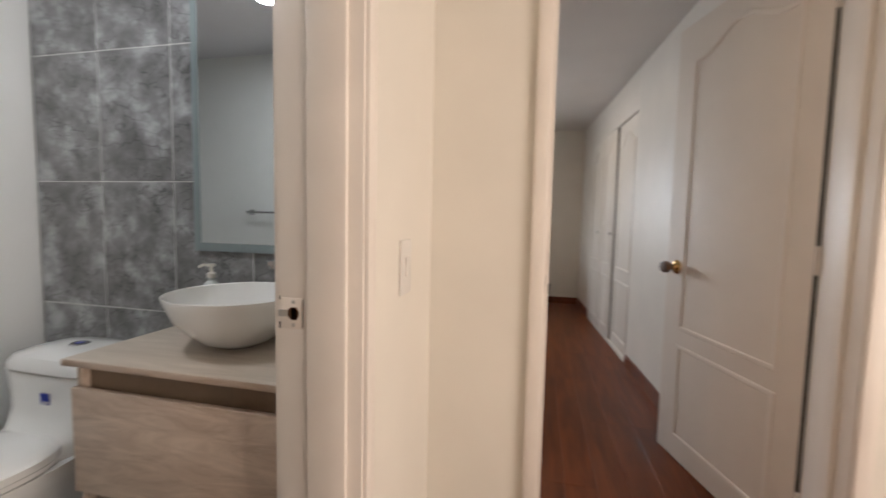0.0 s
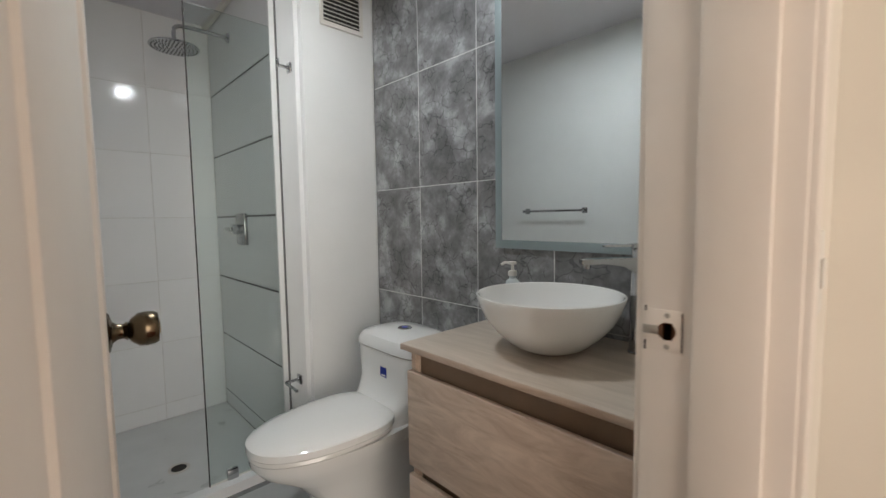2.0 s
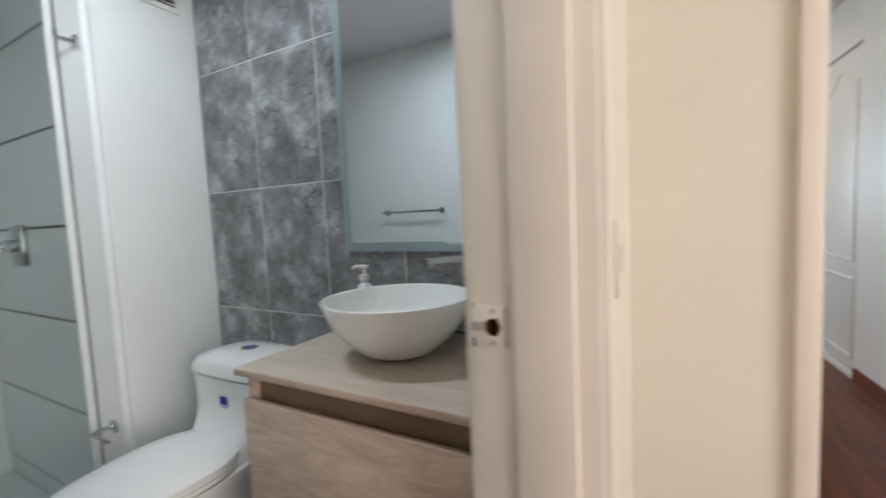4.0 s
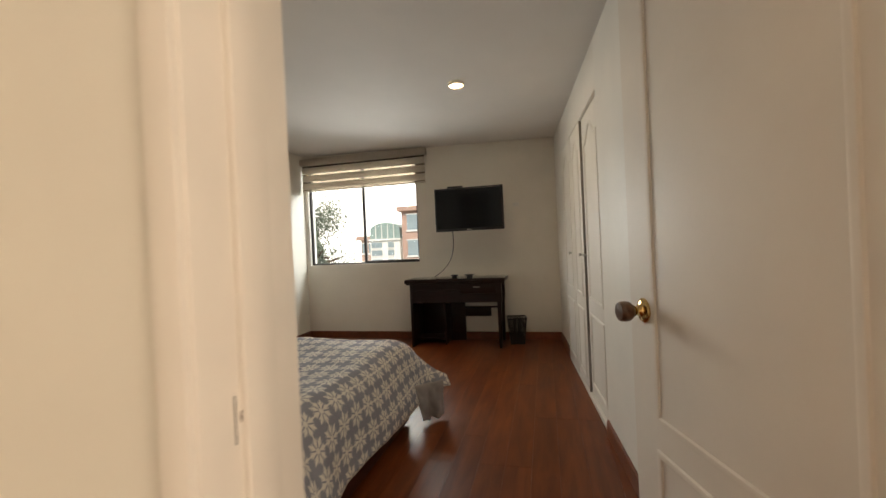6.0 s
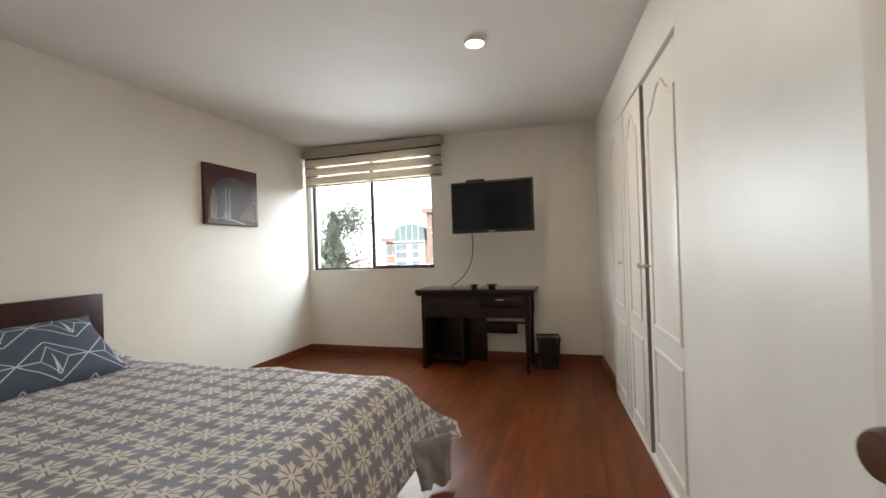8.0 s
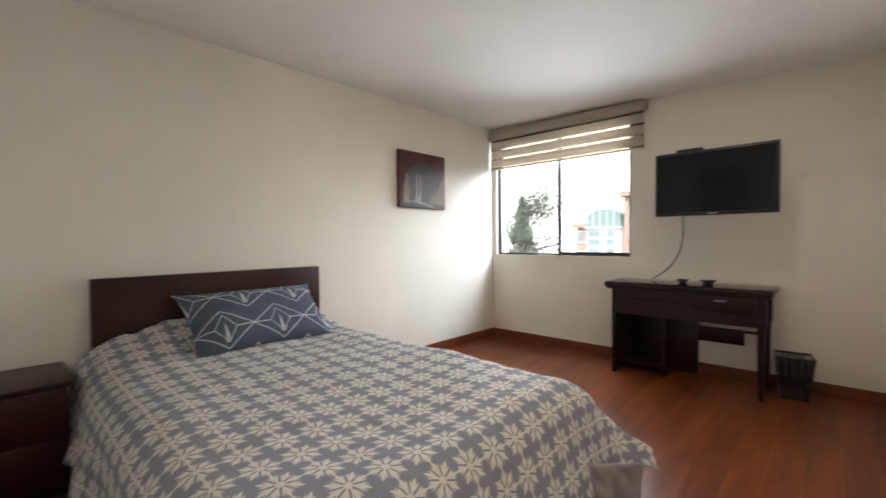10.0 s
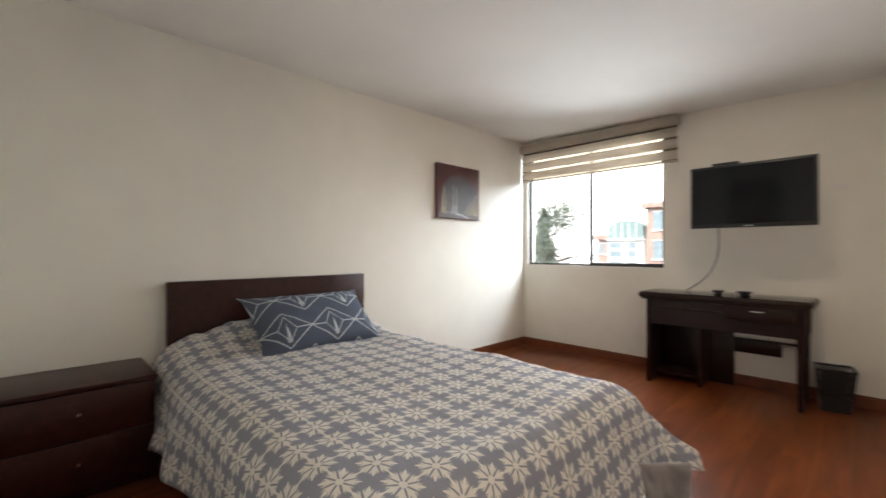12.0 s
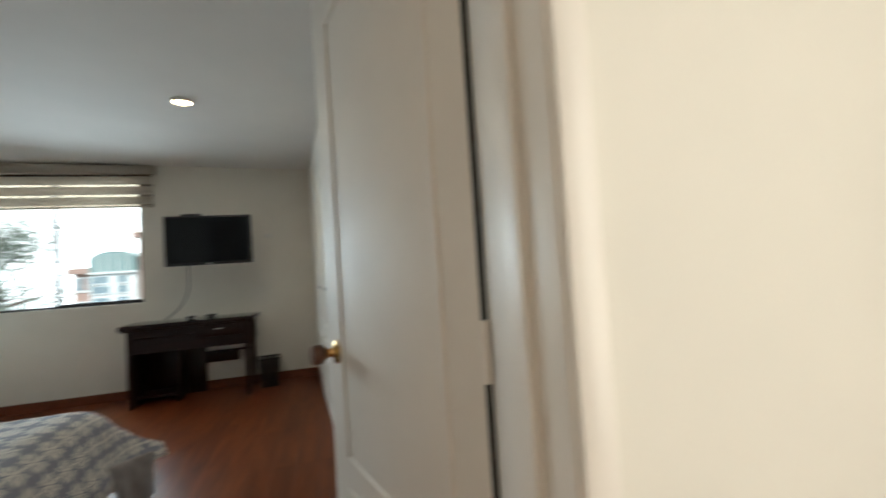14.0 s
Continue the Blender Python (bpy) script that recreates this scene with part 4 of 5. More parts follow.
# ---- nightstand ----
def nightstand():
    n = thing("nightstand", "dark mahogany nightstand with two drawers", "nightstand", (-1.69, 4.138, 0))
    w, dp, h = 0.598, 0.447, 0.517
    part("body", B(0, dp - 0.02, 0.012, w - 0.012, 0.05, h - 0.022, bevel=0.003), M_mahog, n)
    part("top", B(0, dp, 0, w, h - 0.022, h, bevel=0.004), M_mahog, n)
    part("plinth", B(0.01, dp - 0.05, 0.02, w - 0.02, 0, 0.05), M_mahog, n)
    for z0, z1 in ((0.06, 0.277), (0.281, 0.491)):
        d = part("drawer", B(dp - 0.02, dp - 0.002, 0.014, w - 0.014, z0, z1, bevel=0.003), M_mahog, n)
        k = part("knob", lathe(bmesh.new(), [(0, 0), (0.006, 0), (0.005, 0.006), (0.009, 0.014), (0.008, 0.019), (0, 0.02)], 16), M_chrome, d, "small chrome knob")
        k.matrix_local = pose(dp - 0.002, 0.305, (z0 + z1) / 2 + 0.012, 0, 90, 0)


nightstand()


# ---- canvases ----
def stroke(bm, pts, w0, w1):
    """A flat brush stroke on the plane z = 0 through points (a, b), from width w0 to w1."""
    pts = [Vector(p) for p in pts]
    prev = None
    for i, p in enumerate(pts):
        d = (pts[min(i + 1, len(pts) - 1)] - pts[max(i - 1, 0)]).normalized()
        w = (w0 + (w1 - w0) * i / (len(pts) - 1)) / 2
        n = Vector((-d.y, d.x)) * w
        cur = [bm.verts.new((p.x + n.x, p.y + n.y, 0)), bm.verts.new((p.x - n.x, p.y - n.y, 0))]
        if prev:
            bm.faces.new((prev[0], prev[1], cur[1], cur[0]))
        prev = cur


def bow(a, b, sag, n=12):
    a, b = Vector(a), Vector(b)
    d = b - a
    q = Vector((-d.y, d.x))
    return [a + d * (i / n) + q * sag * 4 * (i / n) * (1 - i / n) for i in range(n + 1)]


def canvas_bridge():
    """Canvas in its own plane: x across, y up, z out of the wall."""
    c = tagged(new("canvas_painting"), "dark red and grey canvas of a lit bridge at night", "painting")
    c.matrix_world = Matrix(((0, 0, 1, X_LEFT), (1, 0, 0, 7.032), (0, 1, 0, 1.436), (0, 0, 0, 1)))
    w, h = 0.618, 0.528
    part("stretcher", B(0, w, 0, h, 0.002, 0.034, bevel=0.003), M_paintred, c)
    bm = bmesh.new()
    pts = [bm.verts.new((w * (0.5 + 0.44 * math.cos(a)), h * (0.10 + 0.72 * max(math.sin(a), 0) ** 0.7), 0.0348)) for a in (math.pi * i / 24 for i in range(25))]
    pts += [bm.verts.new((w * 0.02, h * 0.02, 0.0348)), bm.verts.new((w * 0.98, h * 0.02, 0.0348))]
    bm.faces.new(pts)
    part("sky_patch", bm, M_paintgrey, c, "smoky grey night sky", smooth=False)
    r = random.Random(3)
    bm = bmesh.new()
    for x0, x1, top in ((0.10, 0.19, 0.62), (0.62, 0.97, 0.60)):
        for i in range(16):
            t = i / 15
            x = w * (x0 + (x1 - x0) * t) + r.uniform(-0.006, 0.006)
            hh = h * top * (0.3 + 0.7 * (t if x0 > 0.4 else 1 - abs(t - 0.5)))
            stroke(bm, bow((x, h * 0.06 + r.uniform(0, 0.03)), (x + 0.008, hh), r.uniform(-0.05, 0.05), 6), 0.0045, 0.0015)
    bmesh.ops.translate(bm, verts=bm.verts, vec=(0, 0, 0.0358))
    tagged(part("gold_brushwork", bm, M_paintgold, c, smooth=False), kind="stuff")
    bm = bmesh.new()
    for x in (0.36, 0.43):
        stroke(bm, [(w * x, h * 0.1), (w * (x + 0.004), h * 0.62)], 0.022, 0.006)
        stroke(bm, [(w * (x - 0.05), h * 0.08), (w * (x + 0.02), h * 0.4)], 0.012, 0.003)
    stroke(bm, bow((w * 0.15, h * 0.10), (w * 0.42, h * 0.10), 0.05), 0.008, 0.004)
    stroke(bm, bow((w * 0.40, h * 0.09), (w * 0.72, h * 0.015), 0.05), 0.016, 0.010)
    bmesh.ops.translate(bm, verts=bm.verts, vec=(0, 0, 0.0362))
    tagged(part("pale_brushwork", bm, M_paintpale, c, smooth=False), kind="stuff")


def canvas_city():
    c = tagged(new("canvas_painting"), "dark canvas with gold and pink streaks of city lights", "painting")
    w, h = 0.63, 0.80
    a = math.atan(0.042)
    c.matrix_world = Matrix(((-math.cos(a), 0, -math.sin(a), 0.225), (-math.sin(a), 0, math.cos(a), bed_wall_y(0.225)), (0, 1, 0, 1.378), (0, 0, 0, 1)))
    part("stretcher", B(0, w, 0, h, 0.002, 0.036, bevel=0.003), M_paintnight, c)
    part("black_panel", B(0.004, w * 0.13, 0.004, h - 0.004, 0.0355, 0.0364), M_black, c, "black painted strip", smooth=False)
    part("grey_panel", B(w * 0.13, w * 0.26, 0.004, h - 0.004, 0.0355, 0.0362), M_paintgrey, c, "dark grey painted strip", smooth=False)
    r = random.Random(9)
    bm = bmesh.new()
    for i in range(9):
        stroke(bm, bow((w * 0.32, h * (0.62 - 0.012 * i)), (w * 0.80, h * (0.44 - 0.006 * i)), -0.05 - 0.006 * i), 0.006, 0.008)
        stroke(bm, bow((w * 0.33, h * (0.38 - 0.014 * i)), (w * 0.78, h * (0.40 - 0.01 * i)), -0.16), 0.006, 0.005)
    for i in range(120):
        x = w * r.uniform(0.28, 0.64)
        z = h * r.uniform(0.26, 0.9)
        stroke(bm, [(x, z), (x + r.uniform(-0.004, 0.004), z + r.uniform(0.02, 0.09))], 0.010, 0.006)
    for i in range(20):
        x = w * r.uniform(0.82, 0.99)
        z = h * r.uniform(0.3, 0.95)
        stroke(bm, [(x, z), (x - 0.03, z + 0.05)], 0.003, 0.002)
    bmesh.ops.translate(bm, verts=bm.verts, vec=(0, 0, 0.0368))
    tagged(part("gold_brushwork", bm, M_paintgold, c, smooth=False), kind="stuff")
    bm = bmesh.new()
    for i in range(7):
        stroke(bm, bow((w * 0.78, h * 0.38), (w * (0.78 + 0.045 * i), h * (0.10 + 0.03 * i)), 0.12 - 0.02 * i), 0.003, 0.012)
    stroke(bm, bow((w * 0.33, h * 0.26), (w * 0.72, h * 0.27), -0.1), 0.006, 0.004)
    bmesh.ops.translate(bm, verts=bm.verts, vec=(0, 0, 0.0372))
    tagged(part("pale_brushwork", bm, M_paintpale, c, smooth=False), kind="stuff")
    bm = bmesh.new()
    for i in range(14):
        stroke(bm, [(w * (0.40 + 0.024 * i), h * 0.16), (w * (0.40 + 0.026 * i), h * (0.25 + 0.01 * math.sin(i)))], 0.012, 0.010)
    for i in range(7):
        stroke(bm, [(w * (0.56 + 0.03 * i), h * 0.66), (w * (0.55 + 0.03 * i), h * 0.95)], 0.016, 0.010)
    bmesh.ops.translate(bm, verts=bm.verts, vec=(0, 0, 0.0376))
    tagged(part("pink_brushwork", bm, M_paintpink, c, smooth=False), kind="stuff")
    bm = bmesh.new()
    for i in range(10):
        stroke(bm, bow((w * 0.01, h * (0.50 - 0.012 * i)), (w * 0.15, h * (0.36 + 0.010 * i)), 0.05 * (i % 3 - 1)), 0.008, 0.006)
    bmesh.ops.translate(bm, verts=bm.verts, vec=(0, 0, 0.0380))
    tagged(part("orange_brushwork", bm, M_paintorange, c, smooth=False), kind="stuff")


canvas_bridge()
canvas_city()


# ---- television, cable ----
def television():
    t = thing("television", "flat black television on a wall bracket", "television", (0.60, 7.985, 1.525), -1.0)
    w, h = 0.375, 0.235
    part("back_shell", B(-w + 0.03, w - 0.03, 0.02, 0.065, -h + 0.03, h - 0.03, bevel=0.015, seg=3), M_black, t)
    part("bezel", B(-w, w, -0.004, 0.03, -h, h, bevel=0.005), M_black, t)
    part("screen", B(-w + 0.018, w - 0.018, -0.006, -0.003, -h + 0.028, h - 0.018), M_screen, t, "switched-off dark screen")
    part("brand_mark", B(-0.028, 0.028, -0.0065, -0.0045, -h + 0.009, -h + 0.016), M_steel, t, "small grey maker's mark")
    part("wall_plate", B(-0.10, 0.10, 0.51, 0.53, -0.12, 0.12, bevel=0.004), M_black, t)
    part("bracket_arm", B(-0.02, 0.02, 0.06, 0.515, -0.03, 0.03, bevel=0.005), M_black, t)
    bx = thing("media_box", "small black media box on top of the television", "media box", (0.455, 8.0, 1.761), -1)
    part("case", B(-0.085, 0.085, -0.02, 0.035, 0, 0.018, bevel=0.005), M_black, bx)
    bm = bmesh.new()
    pts = []
    for i in range(25):
        k = i / 24
        x = 0.405 - 0.32 * k ** 2.4
        z = 1.30 - 0.526 * (k + 0.06 * math.sin(k * math.pi))
        pts.append((x, 8.02 + 0.38 * k ** 1.3, z))
    tube(bm, pts, 0.0058, 8)
    tagged(part("power_cable", bm, M_cable), "thin grey cable hanging from the television to the desk", "cable")


television()
out = thing("cable_outlet", "small white cable outlet on the wall", "outlet", (1.07, Y_FAR, 1.585))
part("plate", B(-0.035, 0.035, -0.008, 0, -0.02, 0.025, bevel=0.003), M_white, out)
part("plug", B(-0.005, 0.03, -0.02, -0.008, -0.012, 0.002, bevel=0.003), M_white, out)


# ---- desk ----
def desk():
    d = thing("desk", "dark mahogany writing desk with a glass sheet on top", "desk", (0, 0, 0))
    x0, x1, y0, y1, zt = -0.19, 0.945, 8.035, 8.495, 0.762
    part("tabletop", B(x0, x1, y0, y1, zt - 0.038, zt, bevel=0.010, seg=3), M_desk, d)
    part("edge_moulding", B(x0 + 0.015, x1 - 0.015, y0 + 0.012, y0 + 0.03, zt - 0.055, zt - 0.038, bevel=0.004), M_desk, d)
    part("glass_sheet", B(x0 + 0.008, x1 - 0.008, y0 + 0.008, y1 - 0.005, zt + 0.0005, zt + 0.0055), M_pane, d, "clear glass sheet on the top")
    lx0, lx1 = -0.135, 0.905
    part("side_panel", B(lx0, lx0 + 0.03, y0 + 0.03, y1 - 0.02, 0, zt - 0.038, bevel=0.004), M_desk, d)
    part("side_panel", B(lx0 + 0.36, lx0 + 0.38, y0 + 0.15, y1 - 0.02, 0, 0.50, bevel=0.003), M_desk, d)
    part("pedestal_back", B(lx0 + 0.03, lx0 + 0.56, y1 - 0.05, y1 - 0.03, 0.0, 0.45, bevel=0.002), M_desk, d)
    part("pedestal_shelf", B(lx0 + 0.03, lx0 + 0.36, y0 + 0.17, y1 - 0.05, 0.06, 0.08), M_desk, d)
    for yy in (y0 + 0.03, y1 - 0.07):
        bm = bmesh.new()
        lathe(bm, [(0, 0), (0.020, 0), (0.024, 0.05), (0.032, 0.5), (0.034, zt - 0.2), (0, zt - 0.2)], 4, pose(lx1 - 0.03, yy + 0.025, 0, 0, 0, 45))
        box(bm, lx1 - 0.055, lx1, yy, yy + 0.05, 0.5, zt - 0.04)
        part("leg", bm, M_desk, d)
    part("apron", B(lx0 + 0.03, lx1 - 0.03, y0 + 0.045, y0 + 0.06, 0.50, zt - 0.04), M_desk, d)
    part("apron_back", B(lx0 + 0.03, lx1 - 0.03, y1 - 0.05, y1 - 0.03, 0.50, zt - 0.04), M_desk, d)
    part("keyboard_tray", B(lx0 + 0.05, 0.42, y0 + 0.035, y1 - 0.06, 0.63, 0.648, bevel=0.003), M_desk, d)
    dr = part("drawer", B(0.45, lx1 - 0.06, y0 + 0.026, y0 + 0.046, 0.60, zt - 0.05, bevel=0.004), M_desk, d)
    bm = bmesh.new()
    tube(bm, [(0.60, y0 + 0.028, 0.672), (0.60, y0 + 0.012, 0.672), (0.67, y0 + 0.012, 0.672), (0.67, y0 + 0.028, 0.672)], 0.004, 8)
    part("handle", bm, M_steel, dr, "small metal bow handle")
    part("modesty_panel", B(0.42, 0.735, y1 - 0.045, y1 - 0.03, 0.285, 0.405, bevel=0.003), M_desk, d)
    part("rail", B(lx0 + 0.37, lx1 - 0.03, y1 - 0.048, y1 - 0.035, 0.385, 0.405, bevel=0.003), M_desk, d)


desk()


def coaster_bowl(x, y, s):
    b = thing("small_dish", "small dark wooden dish on the desk", "dish", (x, y, 0.7675))
    part("bowl", lathe(bmesh.new(), [(0, 0), (0.03 * s, 0), (0.034 * s, 0.006), (0.026 * s, 0.012), (0.05 * s, 0.028), (0.056 * s, 0.032), (0.052 * s, 0.031), (0.02 * s, 0.016), (0, 0.015)], 28), M_black, b)
    return tagged(b, group="dishes on the desk")


coaster_bowl(0.36, 8.22, 0.9)
coaster_bowl(0.53, 8.24, 1.1)


def waste_bin():
    b = thing("waste_bin", "square black wire-mesh waste bin on the floor beside the desk", "waste bin", (1.035, 8.33, 0), 8)
    H, half = 0.295, lambda z: 0.078 + 0.027 * z / 0.295
    for q in range(4):
        bm = bmesh.new()
        n = 22
        for i in range(-n, n + 1):
            # slanting wires both ways on one side
            for sgn in (1, -1):
                pts = []
                for k in range(7):
                    z = 0.10 + (H - 0.11) * k / 6
                    a = i / n + sgn * (k / 6 - 0.5) * 0.9
                    if abs(a) <= 1:
                        pts.append((a * half(z), -half(z), z))
                if len(pts) > 1:
                    tube(bm, pts, 0.0014, 4)
        w = part("mesh_side", bm, M_black, b, "black wire mesh")
        w.matrix_local = pose(0, 0, 0, 0, 0, 90 * q)
        bm = prism(bmesh.new(), [(-1, -1), (1, -1), (1, -0.985), (-1, -0.985)], 0.0, 0.10)
        for v_ in bm.verts:
            v_.co.x, v_.co.y = v_.co.x * half(v_.co.z), v_.co.y * half(v_.co.z)
        p = part("lower_band", bm, M_black, b, smooth=False)
        p.matrix_local = pose(0, 0, 0, 0, 0, 90 * q)
        p = part("rim", B(-0.108, 0.108, -0.108, -0.100, H - 0.012, H + 0.002, bevel=0.002), M_black, b)
        p.matrix_local = pose(0, 0, 0, 0, 0, 90 * q)
    part("foot", B(-0.076, 0.076, -0.076, 0.076, 0, 0.006), M_black, b)


waste_bin()


# ---- ceiling lamps ----
def ceiling_lamp(name, label, at, r, mat_glow, depth):
    c = thing(name, label, "ceiling lamp", at)
    part("rim", lathe(bmesh.new(), [(r * 0.86, 0), (r, 0), (r * 1.02, -depth * 0.5), (r * 0.98, -depth), (r * 0.88, -depth), (r * 0.86, -depth * 0.8), (r * 0.86, 0)], 40), M_white, c)
    part("diffuser", lathe(bmesh.new(), [(0, -depth * 0.85), (r * 0.5, -depth * 0.84), (r * 0.86, -depth * 0.7)], 40), mat_glow, c, "glowing diffuser")


ceiling_lamp("ceiling_lamp", "small round surface ceiling lamp glowing warm", (0.786, 6.632, ceil_z(0.786) - 0.001), 0.06, M_lampwarm, 0.020)
ceiling_lamp("ceiling_lamp", "round surface ceiling lamp glowing cool white", (-0.47, 3.29, BCEIL), 0.082, M_lampcold, 0.03)


# ---- corridor switch ----
sw = thing("light_switch", "white rocker light switch on the corridor wall", "light switch", (X_COR, 3.66, 1.005), 90)
part("plate", B(-0.04, 0.04, -0.008, 0, -0.072, 0.072, bevel=0.003), M_white, sw)
part("rocker", B(-0.014, 0.014, -0.013, -0.008, -0.026, 0.026, bevel=0.003), M_white, sw)


# ---- bathroom: vanity ----
def vanity():
    v = thing("vanity_cabinet", "pale oak bathroom cabinet with two wide drawers", "vanity", (0, 0, 0))
    x0, x1, y0, y1 = -0.268, X_BATH - 0.004, 3.505, Y_GREY - 0.012
    part("side", B(x0, x0 + 0.018, y0, y1, 0.02, 0.701, bevel=0.001), M_oak, v)
    part("side", B(x1 - 0.045, x1, y0, y1, 0.02, 0.701, bevel=0.001), M_oak, v)
    # recess board in darker brown than the oak, shade put into its colour
    part("recess", B(x0 + 0.018, x1 - 0.045, y0 + 0.022, y0 + 0.032, 0.02, 0.701), M_rail, v, "grip recess coloured dark for its shade")
    part("bottom", B(x0 + 0.018, x1 - 0.045, y0, y1, 0.02, 0.036), M_oak, v)
    for z0, z1 in ((0.338, 0.640), (0.038, 0.308)):
        part("drawer_front", B(x0 - 0.003, x1 - 0.048, y0 - 0.016, y0 + 0.002, z0, z1, bevel=0.0015), M_oak, v)
    c = thing("worktop", "pale oak-look vanity worktop with a front edge band", "worktop")
    part("slab", B(x0 - 0.031, X_BATH - 0.003, y0 - 0.017, Y_GREY - 0.0125, 0.7015, 0.721, bevel=0.002), M_top, c)
    part("edge_band", B(x0 - 0.032, X_BATH - 0.003, y0 - 0.0186, y0 - 0.0168, 0.702, 0.7195, bevel=0.0006), M_oak, c)


vanity()


def vessel_sink(cx, cy_, z):
    s = thing("vessel_sink", "round white ceramic vessel sink on the worktop", "sink", (cx, cy_, z))
    prof = [(0, 0.0), (0.055, 0.0), (0.075, 0.003), (0.115, 0.024), (0.155, 0.060), (0.185, 0.098), (0.203, 0.140), (0.210, 0.162), (0.2095, 0.1655), (0.206, 0.1665), (0.2025, 0.164), (0.196, 0.140),
            (0.176, 0.095), (0.145, 0.060), (0.105, 0.033), (0.06, 0.018), (0.022, 0.014), (0, 0.014)]
    part("bowl", lathe(bmesh.new(), prof, 72), M_ceramic, s)
    part("drain", lathe(bmesh.new(), [(0, 0.020), (0.02, 0.019), (0.024, 0.0155), (0.02, 0.0145)], 28), M_chrome, s, "chrome drain")


vessel_sink(0.066, 3.748, 0.7212)


def faucet(x, y, z):
    f = thing("faucet", "tall chrome single-lever basin faucet", "faucet", (x, y, z), 225)
    # local x points from the column to the bowl
    part("column", lathe(bmesh.new(), [(0, 0), (0.027, 0), (0.027, 0.004), (0.0235, 0.006), (0.0235, 0.262), (0.022, 0.266), (0, 0.266)], 32), M_chrome, f)
    bm = bmesh.new()
    secs = [(0.0, 0.215, 0.270, 0.021), (0.05, 0.247, 0.270, 0.0205), (0.10, 0.254, 0.269, 0.020), (0.155, 0.252, 0.266, 0.019), (0.163, 0.252, 0.264, 0.017)]
    rings = [[bm.verts.new(p) for p in ((sx, -w, a), (sx, w, a), (sx, w, b), (sx, -w, b))] for sx, a, b, w in secs]
    for a, b in zip(rings, rings[1:]):
        for i in range(4):
            bm.faces.new((a[i], a[(i + 1) % 4], b[(i + 1) % 4], b[i]))
    bm.faces.new(rings[0])
    bm.faces.new(rings[-1])
    bmesh.ops.bevel(bm, geom=bm.edges[:], offset=0.002, segments=2, affect="EDGES")
    part("spout", bm, M_chrome, f)
    part("aerator", lathe(bmesh.new(), [(0, 0.240), (0.010, 0.240), (0.011, 0.253), (0, 0.253)], 20, pose(0.145, 0, 0)), M_chrome, f)
    part("cap", lathe(bmesh.new(), [(0, 0.266), (0.021, 0.267), (0.021, 0.293), (0.019, 0.297), (0, 0.298)], 32), M_chrome, f)
    part("lever", box(B(-0.035, 0.025, -0.019, 0.019, 0.297, 0.309, bevel=0.003), 0.0, 0.10, -0.013, 0.013, 0.300, 0.307, bevel=0.002), M_chrome, f)


faucet(0.262, 3.895, 0.7212)


def soap(x, y, z):
    s = thing("soap_dispenser", "small clear soap bottle with a white pump", "soap dispenser", (x, y, z), 200)
    part("bottle", lathe(bmesh.new(), [(0, 0), (0.026, 0), (0.028, 0.004), (0.028, 0.14), (0.024, 0.155), (0.013, 0.165), (0.013, 0.175), (0, 0.175)], 28), M_soap, s)
    bm = lathe(bmesh.new(), [(0, 0.175), (0.016, 0.175), (0.016, 0.192), (0.006, 0.196), (0.005, 0.215), (0.014, 0.217), (0.014, 0.226), (0, 0.228)], 20)
    tube(bm, [(0, 0, 0.221), (0.03, 0, 0.222), (0.042, 0, 0.214)], 0.005, 8)
    part("pump", bm, M_white, s, "white pump head")


soap(-0.195, 3.925, 0.7212)


def mirror():
    m = thing("mirror", "rectangular wall mirror with a frosted border", "mirror", (0, 0, 0))
    x0, x1, z0, z1 = -0.31, 0.415, 0.990, 2.06
    y1 = Y_GREY - 0.008
    part("backing", B(x0 + 0.01, x1 - 0.01, y1 - 0.008, y1, z0 + 0.01, z1 - 0.01), M_white, m)
    b = 0.032
    bm = bmesh.new()
    for q in ((x0, x1, z0, z0 + b), (x0, x1, z1 - b, z1), (x0, x0 + b, z0 + b, z1 - b), (x1 - b, x1, z0 + b, z1 - b)):
        box(bm, q[0], q[1], y1 - 0.014, y1 - 0.008, q[2], q[3])
    part("frosted_border", bm, M_frost, m, "frosted blue-grey border", smooth=False)
    part("glass", B(x0 + b, x1 - b, y1 - 0.0145, y1 - 0.008, z0 + b, z1 - b), M_mirror, m, smooth=False)
    for x in (x1 - 0.004,):
        part("clip", B(x, x + 0.012, y1 - 0.02, y1 - 0.002, z0 + 0.005, z0 + 0.05, bevel=0.002), M_white, m)


mirror()


